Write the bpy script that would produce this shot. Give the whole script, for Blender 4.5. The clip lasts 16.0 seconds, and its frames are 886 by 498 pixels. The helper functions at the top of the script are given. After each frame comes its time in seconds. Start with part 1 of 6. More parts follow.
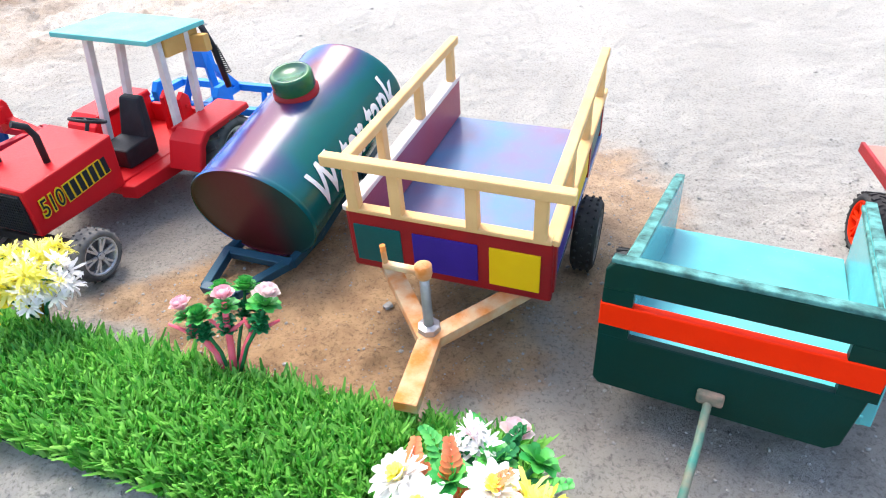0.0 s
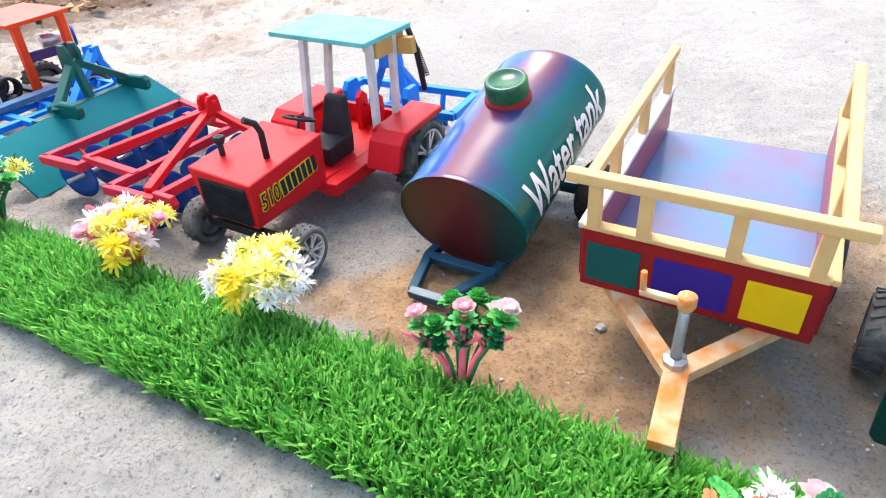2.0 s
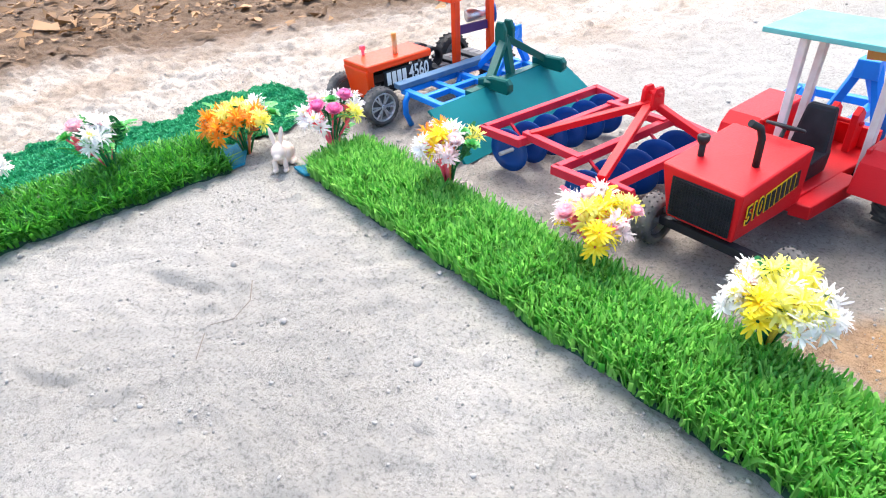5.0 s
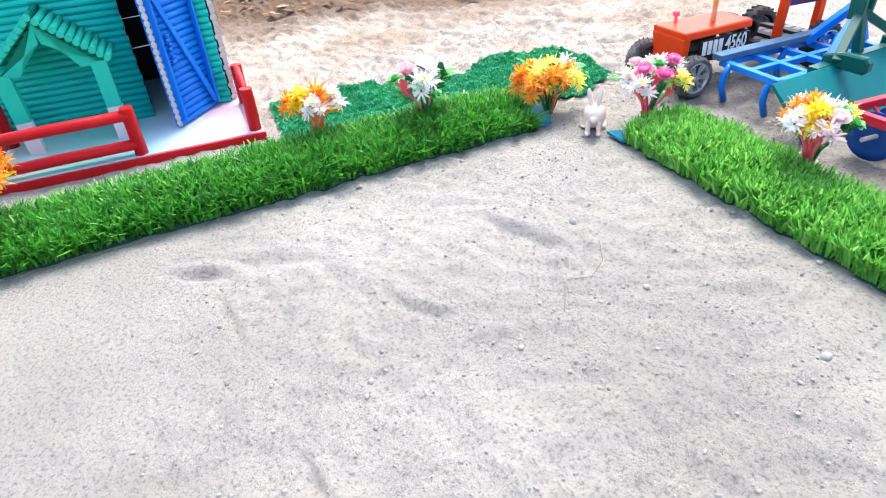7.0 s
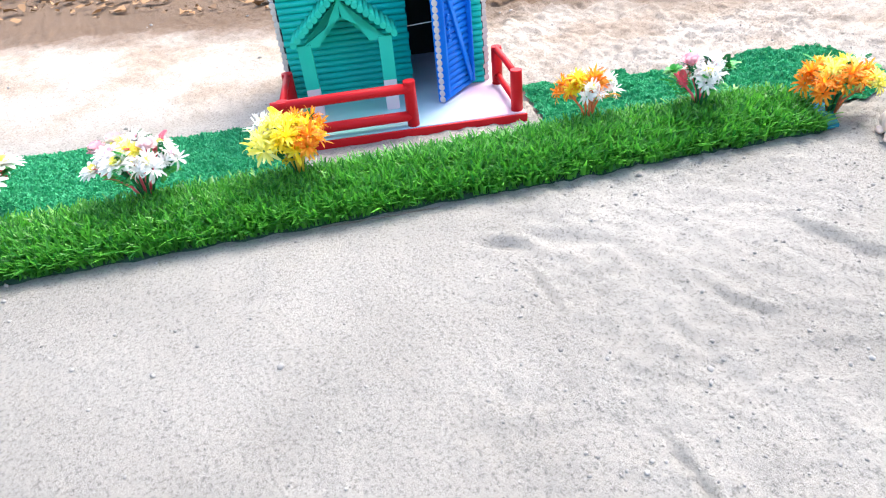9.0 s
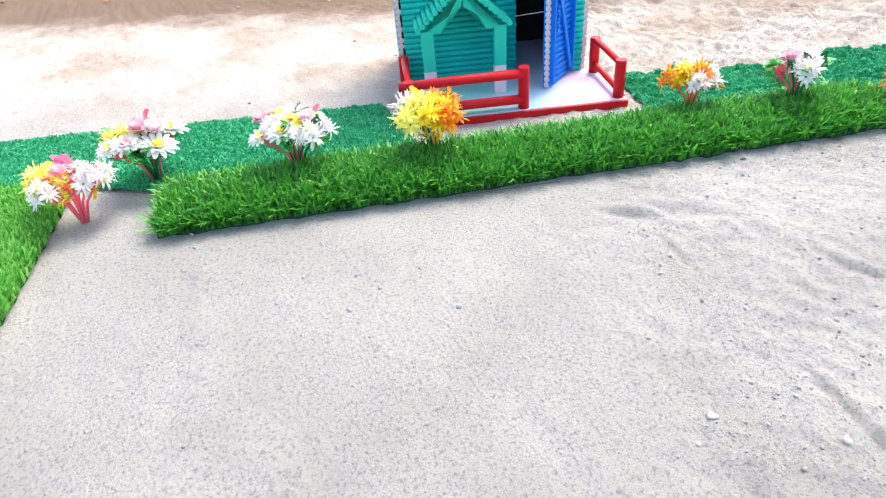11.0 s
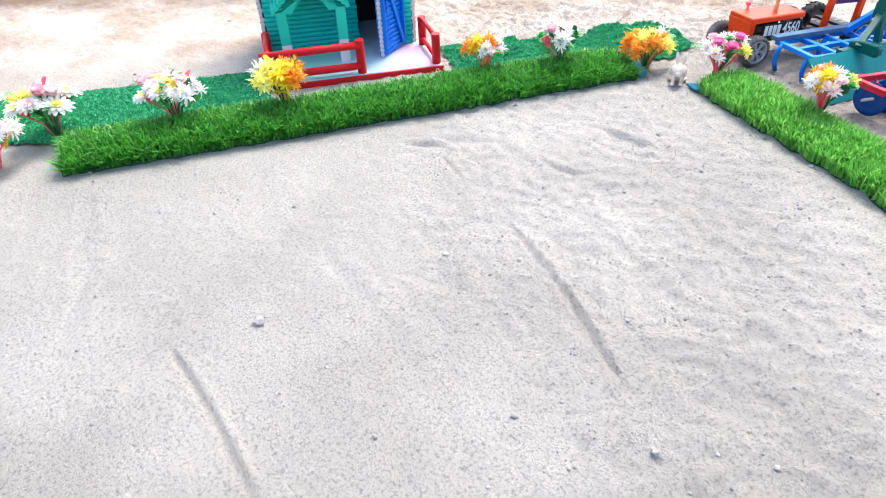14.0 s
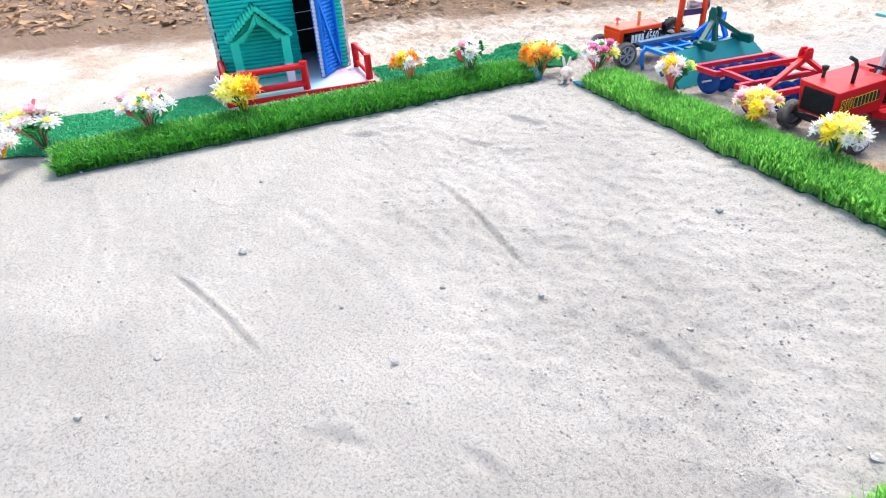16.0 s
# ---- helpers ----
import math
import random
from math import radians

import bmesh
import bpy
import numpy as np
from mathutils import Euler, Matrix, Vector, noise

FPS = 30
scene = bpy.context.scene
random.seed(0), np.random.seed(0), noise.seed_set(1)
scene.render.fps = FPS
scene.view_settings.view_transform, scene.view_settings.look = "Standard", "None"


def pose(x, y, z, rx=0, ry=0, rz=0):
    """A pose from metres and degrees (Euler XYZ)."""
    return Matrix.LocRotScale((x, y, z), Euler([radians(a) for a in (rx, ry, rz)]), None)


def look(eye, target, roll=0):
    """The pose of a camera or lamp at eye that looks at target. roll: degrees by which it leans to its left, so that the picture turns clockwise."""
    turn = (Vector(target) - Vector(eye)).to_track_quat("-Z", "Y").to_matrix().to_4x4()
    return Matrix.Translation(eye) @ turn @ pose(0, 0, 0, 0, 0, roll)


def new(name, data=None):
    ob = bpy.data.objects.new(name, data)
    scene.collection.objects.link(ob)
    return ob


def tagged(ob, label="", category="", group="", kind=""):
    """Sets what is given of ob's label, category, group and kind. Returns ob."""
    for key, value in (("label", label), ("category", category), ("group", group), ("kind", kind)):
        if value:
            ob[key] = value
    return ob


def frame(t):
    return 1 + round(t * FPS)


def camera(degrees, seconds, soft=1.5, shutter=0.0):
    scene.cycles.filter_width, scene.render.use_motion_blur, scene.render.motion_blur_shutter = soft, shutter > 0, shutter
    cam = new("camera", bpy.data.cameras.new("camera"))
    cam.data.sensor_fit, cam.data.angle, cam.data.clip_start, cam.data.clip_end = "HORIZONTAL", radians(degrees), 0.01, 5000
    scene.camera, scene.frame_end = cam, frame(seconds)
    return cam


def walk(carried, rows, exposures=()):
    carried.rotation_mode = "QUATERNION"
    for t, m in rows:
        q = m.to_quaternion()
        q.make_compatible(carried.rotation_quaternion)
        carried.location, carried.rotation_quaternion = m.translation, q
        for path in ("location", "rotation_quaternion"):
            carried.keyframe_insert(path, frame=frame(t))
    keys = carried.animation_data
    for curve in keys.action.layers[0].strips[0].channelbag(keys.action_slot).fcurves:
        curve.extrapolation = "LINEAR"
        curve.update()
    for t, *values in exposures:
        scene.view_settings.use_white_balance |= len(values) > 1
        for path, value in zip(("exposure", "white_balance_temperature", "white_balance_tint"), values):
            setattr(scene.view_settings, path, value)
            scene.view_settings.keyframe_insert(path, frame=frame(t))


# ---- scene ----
cam = camera(71.4, 16.0, soft=1.1)
PATH = [
    (0, (0.155, 0.349, 0.513), (0.082, 1.997, -0.617), -1.2),
    (0.5, (0.1, 0.353, 0.516), (-0.071, 2.0, -0.605), -2.0),
    (1, (0.063, 0.361, 0.527), (-0.185, 2.003, -0.589), -3.0),
    (1.5, (0.03, 0.364, 0.523), (-0.28, 1.991, -0.599), -2.9),
    (2, (-0.002, 0.365, 0.518), (-0.372, 1.978, -0.605), -2.8),
    (2.5, (-0.059, 0.372, 0.513), (-0.524, 1.96, -0.61), -2.8),
    (3, (-0.114, 0.37, 0.522), (-0.717, 1.92, -0.588), -3.7),
    (3.2, (-0.131, 0.368, 0.516), (-0.769, 1.912, -0.584), -3.6),
    (5.3, (-0.35, 0.264, 0.518), (-1.446, 1.52, -0.588), -4.8),
    (5.5, (-0.375, 0.242, 0.511), (-1.515, 1.459, -0.594), -4.9),
    (6, (-0.439, 0.201, 0.495), (-1.646, 1.348, -0.613), -4.8),
    (6.5, (-0.496, 0.149, 0.496), (-1.778, 1.203, -0.62), -5.0),
    (7, (-0.541, 0.102, 0.494), (-1.877, 1.082, -0.626), -5.1),
    (7.5, (-0.582, 0.048, 0.501), (-1.972, 0.953, -0.617), -5.0),
    (8, (-0.616, -0.008, 0.505), (-2.063, 0.811, -0.606), -5.3),
    (8.5, (-0.639, -0.054, 0.51), (-2.135, 0.676, -0.598), -6.0),
    (8.6, (-0.653, -0.073, 0.52), (-2.137, 0.647, -0.611), -5.1),
    (9, (-0.657, -0.125, 0.51), (-2.192, 0.517, -0.6), -6.1),
    (9.5, (-0.69, -0.193, 0.5), (-2.251, 0.391, -0.605), -6.2),
    (9.7, (-0.71, -0.235, 0.495), (-2.282, 0.33, -0.606), -5.6),
    (11.8, (-0.518, -0.384, 0.64), (-2.009, 0.248, -0.533), -3.7),
    (12, (-0.485, -0.391, 0.659), (-1.964, 0.262, -0.518), -3.2),
    (12.5, (-0.36, -0.38, 0.68), (-1.804, 0.338, -0.503), -2.0),
    (13, (-0.312, -0.38, 0.673), (-1.736, 0.371, -0.515), -2.1),
    (13.5, (-0.268, -0.387, 0.658), (-1.647, 0.387, -0.566), -2.1),
    (14, (-0.186, -0.382, 0.662), (-1.571, 0.428, -0.532), -2.5),
    (14.5, (-0.103, -0.384, 0.671), (-1.495, 0.469, -0.484), -3.9),
    (15, (-0.06, -0.415, 0.645), (-1.402, 0.545, -0.486), -4.7),
    (15.3, (-0.067, -0.446, 0.629), (-1.38, 0.598, -0.46), -3.5),
    (15.4, (0.096, -0.552, 0.623), (-1.286, 0.456, -0.414), -3.8),
    (15.5, (0.098, -0.552, 0.629), (-1.273, 0.453, -0.425), -3.8),
    (16, (0.139, -0.582, 0.647), (-1.223, 0.426, -0.415), -3.5),
]
walk(cam, [(t, look(eye, target, roll)) for t, eye, target, roll in PATH], [(0, 1.4), (3.2, 1.43), (5.3, 1.5), (9.7, 1.5), (11.8, 1.41), (16, 1.36)])

# ---- light ----
world = bpy.data.worlds.new("sky")
scene.world = world
world.use_nodes = True
wn = world.node_tree
sky = wn.nodes.new("ShaderNodeTexSky")
sky.sky_type, sky.sun_disc = "NISHITA", False
sky.sun_elevation, sky.sun_rotation = radians(60), radians(-35)
sky.air_density, sky.dust_density, sky.ozone_density = 1.0, 3.0, 0.6
wn.links.new(sky.outputs[0], wn.nodes["Background"].inputs[0])
wn.nodes["Background"].inputs[1].default_value = 0.185
sun = new("sun", bpy.data.lights.new("sun", "SUN"))
sun.data.energy, sun.data.angle, sun.data.color = 1.45, radians(28), (1.0, 0.97, 0.92)
sun.matrix_world = look((-1.9, 3.3, 4.9), (-0.3, 1.0, 0.0))

# ---- materials ----
def surface(name, c1, c2=None, scale=30.0, rough=0.5, metal=0.0, bump=0.15, coat=0.0, spec=0.18, fine=400.0, mix=0.6, relief=0.002):
    """Paint, wood or plastic: two colours mixed at a coarse scale, fine grain in tone, gloss and relief."""
    m = bpy.data.materials.new(name)
    m.use_nodes = True
    nt = m.node_tree
    b = nt.nodes["Principled BSDF"]
    tc = nt.nodes.new("ShaderNodeTexCoord")
    big, small = nt.nodes.new("ShaderNodeTexNoise"), nt.nodes.new("ShaderNodeTexNoise")
    big.inputs["Scale"].default_value, big.inputs["Detail"].default_value = scale, 5
    small.inputs["Scale"].default_value, small.inputs["Detail"].default_value = fine, 3
    for n in (big, small):
        nt.links.new(tc.outputs["Object"], n.inputs["Vector"])
    ramp = nt.nodes.new("ShaderNodeMapRange")
    ramp.inputs[1].default_value, ramp.inputs[2].default_value = 0.35, 0.7
    nt.links.new(big.outputs[0], ramp.inputs[0])
    mx = nt.nodes.new("ShaderNodeMix")
    mx.data_type = "RGBA"
    c2 = c2 or tuple(v * 0.75 for v in c1)
    mx.inputs[6].default_value, mx.inputs[7].default_value = (*c1, 1), (*c2, 1)
    sc = nt.nodes.new("ShaderNodeMath")
    sc.operation = "MULTIPLY"
    sc.inputs[1].default_value = mix
    nt.links.new(ramp.outputs[0], sc.inputs[0])
    nt.links.new(sc.outputs[0], mx.inputs[0])
    nt.links.new(mx.outputs[2], b.inputs["Base Color"])
    rr = nt.nodes.new("ShaderNodeMapRange")
    rr.inputs[3].default_value, rr.inputs[4].default_value = max(rough - 0.12, 0.05), min(rough + 0.15, 1)
    nt.links.new(small.outputs[0], rr.inputs[0])
    nt.links.new(rr.outputs[0], b.inputs["Roughness"])
    b.inputs["Metallic"].default_value = metal
    b.inputs["Coat Weight"].default_value = coat * 0.5
    b.inputs["Specular IOR Level"].default_value = spec
    b.inputs["Coat Roughness"].default_value = 0.12
    bp = nt.nodes.new("ShaderNodeBump")
    bp.inputs["Strength"].default_value, bp.inputs["Distance"].default_value = bump, relief
    nt.links.new(small.outputs[0], bp.inputs["Height"])
    nt.links.new(bp.outputs[0], b.inputs["Normal"])
    return m


def varied(name, c1, c2, rough=0.6, back=0.0, per="island"):
    """Leaves, petals and blades: the tone changes from piece to piece, a little light passes through."""
    m = bpy.data.materials.new(name)
    m.use_nodes = True
    nt = m.node_tree
    b = nt.nodes["Principled BSDF"]
    mx = nt.nodes.new("ShaderNodeMix")
    mx.data_type = "RGBA"
    mx.inputs[6].default_value, mx.inputs[7].default_value = (*c1, 1), (*c2, 1)
    if per == "island":
        nt.links.new(nt.nodes.new("ShaderNodeNewGeometry").outputs["Random Per Island"], mx.inputs[0])
    else:
        nt.links.new(nt.nodes.new("ShaderNodeObjectInfo").outputs["Random"], mx.inputs[0])
    nt.links.new(mx.outputs[2], b.inputs["Base Color"])
    b.inputs["Roughness"].default_value = rough
    if back:
        tr = nt.nodes.new("ShaderNodeBsdfTranslucent")
        ms = nt.nodes.new("ShaderNodeMixShader")
        ms.inputs[0].default_value = back
        nt.links.new(mx.outputs[2], tr.inputs[0])
        nt.links.new(b.outputs[0], ms.inputs[1])
        nt.links.new(tr.outputs[0], ms.inputs[2])
        nt.links.new(ms.outputs[0], nt.nodes["Material Output"].inputs[0])
    return m


def ground_material():
    """Pale dry silt in the yard, warm beige beyond it, damp orange sand in patches where the trailers stand."""
    m = bpy.data.materials.new("dry_silt")
    m.use_nodes = True
    nt = m.node_tree
    L, N = nt.links.new, nt.nodes.new
    b = nt.nodes["Principled BSDF"]
    b.inputs["Roughness"].default_value = 0.92
    geo = N("ShaderNodeNewGeometry")
    pos = geo.outputs["Position"]

    def noise_at(scale, detail=6, rough=0.6):
        n = N("ShaderNodeTexNoise")
        n.inputs["Scale"].default_value, n.inputs["Detail"].default_value, n.inputs["Roughness"].default_value = scale, detail, rough
        L(pos, n.inputs["Vector"])
        return n.outputs[0]

    def ranged(v, a, z, lo=0.0, hi=1.0):
        r = N("ShaderNodeMapRange")
        r.interpolation_type = "SMOOTHSTEP"
        for i, q in ((1, a), (2, z), (3, lo), (4, hi)):
            r.inputs[i].default_value = q
        L(v, r.inputs[0])
        return r.outputs[0]

    def mixed(f, a, z):
        x = N("ShaderNodeMix")
        x.data_type = "RGBA"
        for i, q in ((0, f), (6, a), (7, z)):
            if isinstance(q, tuple):
                x.inputs[i].default_value = (*q, 1)
            elif isinstance(q, float):
                x.inputs[i].default_value = q
            else:
                L(q, x.inputs[i])
        return x.outputs[2]

    def maths(op, a, z):
        x = N("ShaderNodeMath")
        x.operation = op
        for i, q in ((0, a), (1, z)):
            if isinstance(q, float):
                x.inputs[i].default_value = q
            else:
                L(q, x.inputs[i])
        return x.outputs[0]

    def patch(x, y, rx, ry, soft=0.5):
        mp = N("ShaderNodeMapping")
        mp.vector_type = "POINT"
        mp.inputs["Location"].default_value = (-x / rx, -y / ry, 0)
        mp.inputs["Scale"].default_value = (1 / rx, 1 / ry, 0)
        L(pos, mp.inputs["Vector"])
        ln = N("ShaderNodeVectorMath")
        ln.operation = "LENGTH"
        L(mp.outputs[0], ln.inputs[0])
        wob = maths("ADD", ln.outputs["Value"], maths("MULTIPLY", maths("SUBTRACT", noise_at(7.0), 0.5), 1.3))
        return ranged(wob, 1.0 + soft * 0.4, 1.0 - soft * 0.4)

    pale = mixed(ranged(noise_at(3.0), 0.35, 0.65), (0.434, 0.412, 0.368), (0.398, 0.376, 0.334))
    far = mixed(ranged(noise_at(4.0), 0.38, 0.66), (0.58, 0.51, 0.43), (0.42, 0.33, 0.25))
    sep = N("ShaderNodeSeparateXYZ")
    L(pos, sep.inputs[0])
    # the yard's back line runs slantwise across the plan
    back = maths("ADD", maths("MULTIPLY", sep.outputs[1], 0.5), maths("MULTIPLY", sep.outputs[0], -0.86))
    f_back = ranged(maths("ADD", back, maths("MULTIPLY", noise_at(2.0), 0.4)), 1.75, 2.35)
    c = mixed(f_back, pale, far)
    # band along the vehicles: mostly their shade painted in, partly greyer natural soil
    row = maths("ADD", maths("ADD", sep.outputs[1], maths("MULTIPLY", sep.outputs[0], 0.288)), maths("MULTIPLY", noise_at(5.0), 0.12))
    row_shade_soil = maths("MULTIPLY", ranged(row, 0.84, 0.92), ranged(row, 1.34, 1.14))
    row_shade_soil = maths("MULTIPLY", row_shade_soil, maths("MULTIPLY", ranged(sep.outputs[0], 1.5, 0.9), ranged(sep.outputs[0], -1.7, -1.2)))
    c = mixed(maths("MULTIPLY", row_shade_soil, 0.8), c, mixed(ranged(noise_at(9.0), 0.3, 0.7), (0.36, 0.325, 0.285), (0.27, 0.235, 0.2)))
    litter = ranged(maths("ADD", back, maths("MULTIPLY", noise_at(5.0), 0.5)), 2.65, 3.1)
    c = mixed(litter, c, (0.17, 0.105, 0.06))
    damp = mixed(ranged(noise_at(25.0), 0.3, 0.7), (0.50, 0.31, 0.155), (0.36, 0.205, 0.1))
    c = mixed(maths("MULTIPLY", patch(0.0, 0.95, 0.23, 0.23, 0.6), 0.95), c, damp)
    c = mixed(maths("MULTIPLY", patch(0.36, 1.18, 0.14, 0.3, 0.8), 0.75), c, damp)
    c = mixed(maths("MULTIPLY", patch(-0.2, 0.97, 0.16, 0.05, 0.8), 0.75), c, damp)
    grit = ranged(noise_at(190.0, 6, 0.75), 0.34, 0.52, 0.6, 1.08)
    tone = N("ShaderNodeMix")
    tone.data_type, tone.blend_type = "RGBA", "MULTIPLY"
    tone.inputs[0].default_value = 1.0
    L(c, tone.inputs[6])
    L(grit, tone.inputs[7])
    L(tone.outputs[2], b.inputs["Base Color"])
    b1, b2 = N("ShaderNodeBump"), N("ShaderNodeBump")
    b1.inputs["Distance"].default_value, b2.inputs["Distance"].default_value = 0.009, 0.0065
    L(ranged(noise_at(2.2, 4), 0.38, 0.62, 0.6, 0.8), b1.inputs["Strength"])
    L(ranged(noise_at(3.1, 4), 0.36, 0.62, 0.85, 1.0), b2.inputs["Strength"])
    L(noise_at(55.0, 8, 0.7), b1.inputs["Height"])
    L(noise_at(210.0, 6, 0.8), b2.inputs["Height"])
    L(b1.outputs[0], b2.inputs["Normal"])
    L(b2.outputs[0], b.inputs["Normal"])
    return m


RED = surface("red_paint", (0.66, 0.012, 0.018), (0.52, 0.008, 0.012), 18, 0.45, coat=0.1)
PINKRED = surface("faded_red_paint", (0.62, 0.025, 0.05), (0.5, 0.012, 0.03), 25, 0.45, coat=0.1)
ORANGE = surface("orange_paint", (0.85, 0.06, 0.006), (0.74, 0.04, 0.005), 20, 0.4, coat=0.2)
BLACK = surface("black_plastic", (0.018, 0.018, 0.02), (0.035, 0.035, 0.04), 40, 0.5)
RUBBER = surface("tyre_rubber", (0.03, 0.03, 0.032), (0.07, 0.065, 0.06), 50, 0.75, bump=0.3)
DUSTY = surface("dusty_rubber", (0.06, 0.06, 0.062), (0.24, 0.22, 0.2), 35, 0.85, bump=0.3, mix=0.8)
SILVER = surface("silver_rim", (0.62, 0.63, 0.65), (0.45, 0.45, 0.47), 60, 0.3, metal=0.7)
GREYPART = surface("grey_plastic", (0.12, 0.12, 0.13), (0.2, 0.19, 0.18), 50, 0.5)
TEALROOF = surface("teal_paint", (0.10, 0.42, 0.40), (0.2, 0.52, 0.5), 22, 0.45, coat=0.1)
WHITEWOOD = surface("whitewashed_wood", (0.72, 0.66, 0.62), (0.55, 0.38, 0.34), 45, 0.7, bump=0.3)
WOOD = surface("pale_wood", (0.72, 0.46, 0.2), (0.58, 0.33, 0.13), 28, 0.55, bump=0.3)
WOODRAW = surface("honey_wood", (0.62, 0.34, 0.1), (0.5, 0.25, 0.07), 30, 0.55, bump=0.3)
BLUE = surface("blue_paint", (0.008, 0.22, 0.74), (0.005, 0.14, 0.56), 20, 0.4, coat=0.2)
DISC = surface("dark_blue_paint", (0.006, 0.075, 0.32), (0.004, 0.05, 0.23), 25, 0.32, coat=0.3)
GREEN = surface("bottle_green_paint", (0.002, 0.10, 0.08), (0.002, 0.065, 0.055), 20, 0.35, coat=0.3)
BLADE = surface("blade_teal_paint", (0.004, 0.19, 0.2), (0.003, 0.13, 0.145), 10, 0.55)
BINGREEN = surface("dark_green_paint", (0.001, 0.034, 0.026), (0.006, 0.024, 0.012), 14, 0.42, coat=0.0, spec=0.1)
BINTEAL = surface("pale_teal_paint", (0.1, 0.42, 0.42), (0.04, 0.3, 0.36), 12, 0.2, coat=0.5)
BINEDGE = surface("chipped_edge", (0.12, 0.34, 0.31), (0.012, 0.04, 0.035), 60, 0.6, bump=0.4, mix=1.0)
BAND = surface("signal_red_paint", (0.9, 0.03, 0.002), (0.78, 0.02, 0.002), 20, 0.5, spec=0.05)
MAROON = surface("maroon_paint", (0.25, 0.012, 0.015), (0.36, 0.01, 0.012), 25, 0.42, coat=0.05)
PLUM = surface("plum_paint", (0.32, 0.05, 0.08), (0.24, 0.07, 0.13), 9, 0.35, coat=0.1)
PANELTEAL = surface("panel_teal", (0.003, 0.085, 0.08), (0.006, 0.06, 0.06), 25, 0.45, coat=0.05)
PANELBLUE = surface("panel_violet_blue", (0.035, 0.015, 0.23), (0.025, 0.01, 0.16), 20, 0.45, coat=0.05)
YELLOW = surface("panel_yellow", (0.8, 0.5, 0.005), (0.72, 0.42, 0.004), 20, 0.45, coat=0.1)
RUST = surface("rusty_bar", (0.6, 0.2, 0.04), (0.62, 0.48, 0.3), 35, 0.6, bump=0.5, mix=1.0)
SCREW = surface("zinc_screw", (0.5, 0.5, 0.52), (0.35, 0.33, 0.3), 60, 0.35, metal=0.8)
NAVY = surface("navy_frame_paint", (0.015, 0.06, 0.1), (0.03, 0.1, 0.14), 30, 0.35, coat=0.3)
LETTER = surface("white_lettering", (0.85, 0.85, 0.83), (0.75, 0.74, 0.72), 40, 0.5)
YELLOWMARK = surface("yellow_lettering", (0.85, 0.55, 0.02), (0.75, 0.42, 0.02), 40, 0.5)
LIDGREEN = surface("green_lid", (0.05, 0.2, 0.03), (0.004, 0.06, 0.055), 16, 0.2, coat=0.6, mix=1.0)
SALMON = surface("salmon_paint", (0.6, 0.2, 0.15), (0.5, 0.14, 0.1), 15, 0.4)
SLABWHITE = surface("whitewashed_slab", (0.74, 0.7, 0.74), (0.62, 0.5, 0.56), 9, 0.6, mix=0.9)


def overspray(m, stops, lo, hi):
    """Paint that drifted along a board's length: a ramp along x, broken by noise."""
    nt = m.node_tree
    L, N = nt.links.new, nt.nodes.new
    tc, sp, nz = N("ShaderNodeTexCoord"), N("ShaderNodeSeparateXYZ"), N("ShaderNodeTexNoise")
    nz.inputs["Scale"].default_value, nz.inputs["Detail"].default_value = 14, 6
    L(tc.outputs["Object"], sp.inputs[0])
    L(tc.outputs["Object"], nz.inputs["Vector"])
    ad, rg, cr = N("ShaderNodeMath"), N("ShaderNodeMapRange"), N("ShaderNodeValToRGB")
    ad.operation, ad.inputs[1].default_value = "MULTIPLY_ADD", 0.2 * (hi - lo)
    L(nz.outputs[0], ad.inputs[0])
    L(sp.outputs[0], ad.inputs[2])
    rg.inputs[1].default_value, rg.inputs[2].default_value = lo + 0.1 * (hi - lo), hi + 0.1 * (hi - lo)
    L(ad.outputs[0], rg.inputs[0])
    L(rg.outputs[0], cr.inputs[0])
    e = cr.color_ramp.elements
    e[0].position, e[0].color = stops[0][0], (*stops[0][1], 1)
    e[1].position, e[1].color = stops[-1][0], (*stops[-1][1], 1)
    for p, c in stops[1:-1]:
        e.new(p).color = (*c, 1)
    L(cr.outputs[0], nt.nodes["Principled BSDF"].inputs["Base Color"])


overspray(SLABWHITE, [(0.0, (0.5, 0.6, 0.58)), (0.3, (0.3, 0.62, 0.55)), (0.55, (0.38, 0.58, 0.66)), (0.75, (0.62, 0.64, 0.75)), (0.88, (0.72, 0.48, 0.56)), (1.0, (0.74, 0.68, 0.7))], 0.0, 0.5)
ROD_GREEN = surface("turquoise_rods", (0.004, 0.5, 0.43), (0.003, 0.38, 0.34), 10, 0.4, coat=0.2)
ROD_BLUE = surface("blue_rods", (0.003, 0.15, 0.64), (0.006, 0.24, 0.74), 10, 0.4, coat=0.2)
ROD_GREY = surface("grey_blue_rods", (0.22, 0.3, 0.42), (0.12, 0.18, 0.28), 14, 0.5)
MINT = surface("mint_paint", (0.012, 0.5, 0.35), (0.04, 0.58, 0.45), 14, 0.5)
PALEPOST = surface("white_to_pink_post", (0.75, 0.6, 0.64), (0.6, 0.72, 0.68), 20, 0.6)
BACKING = surface("turf_backing", (0.015, 0.05, 0.03), (0.03, 0.07, 0.04), 60, 0.9)
BLUEMESH = surface("blue_backing", (0.02, 0.24, 0.36), (0.01, 0.15, 0.24), 120, 0.7, bump=0.6)
# near-black colour that stands in for the shade inside the toy house
SHADE_IN = surface("inside_shade", (0.02, 0.025, 0.025), (0.012, 0.012, 0.012), 20, 0.8)
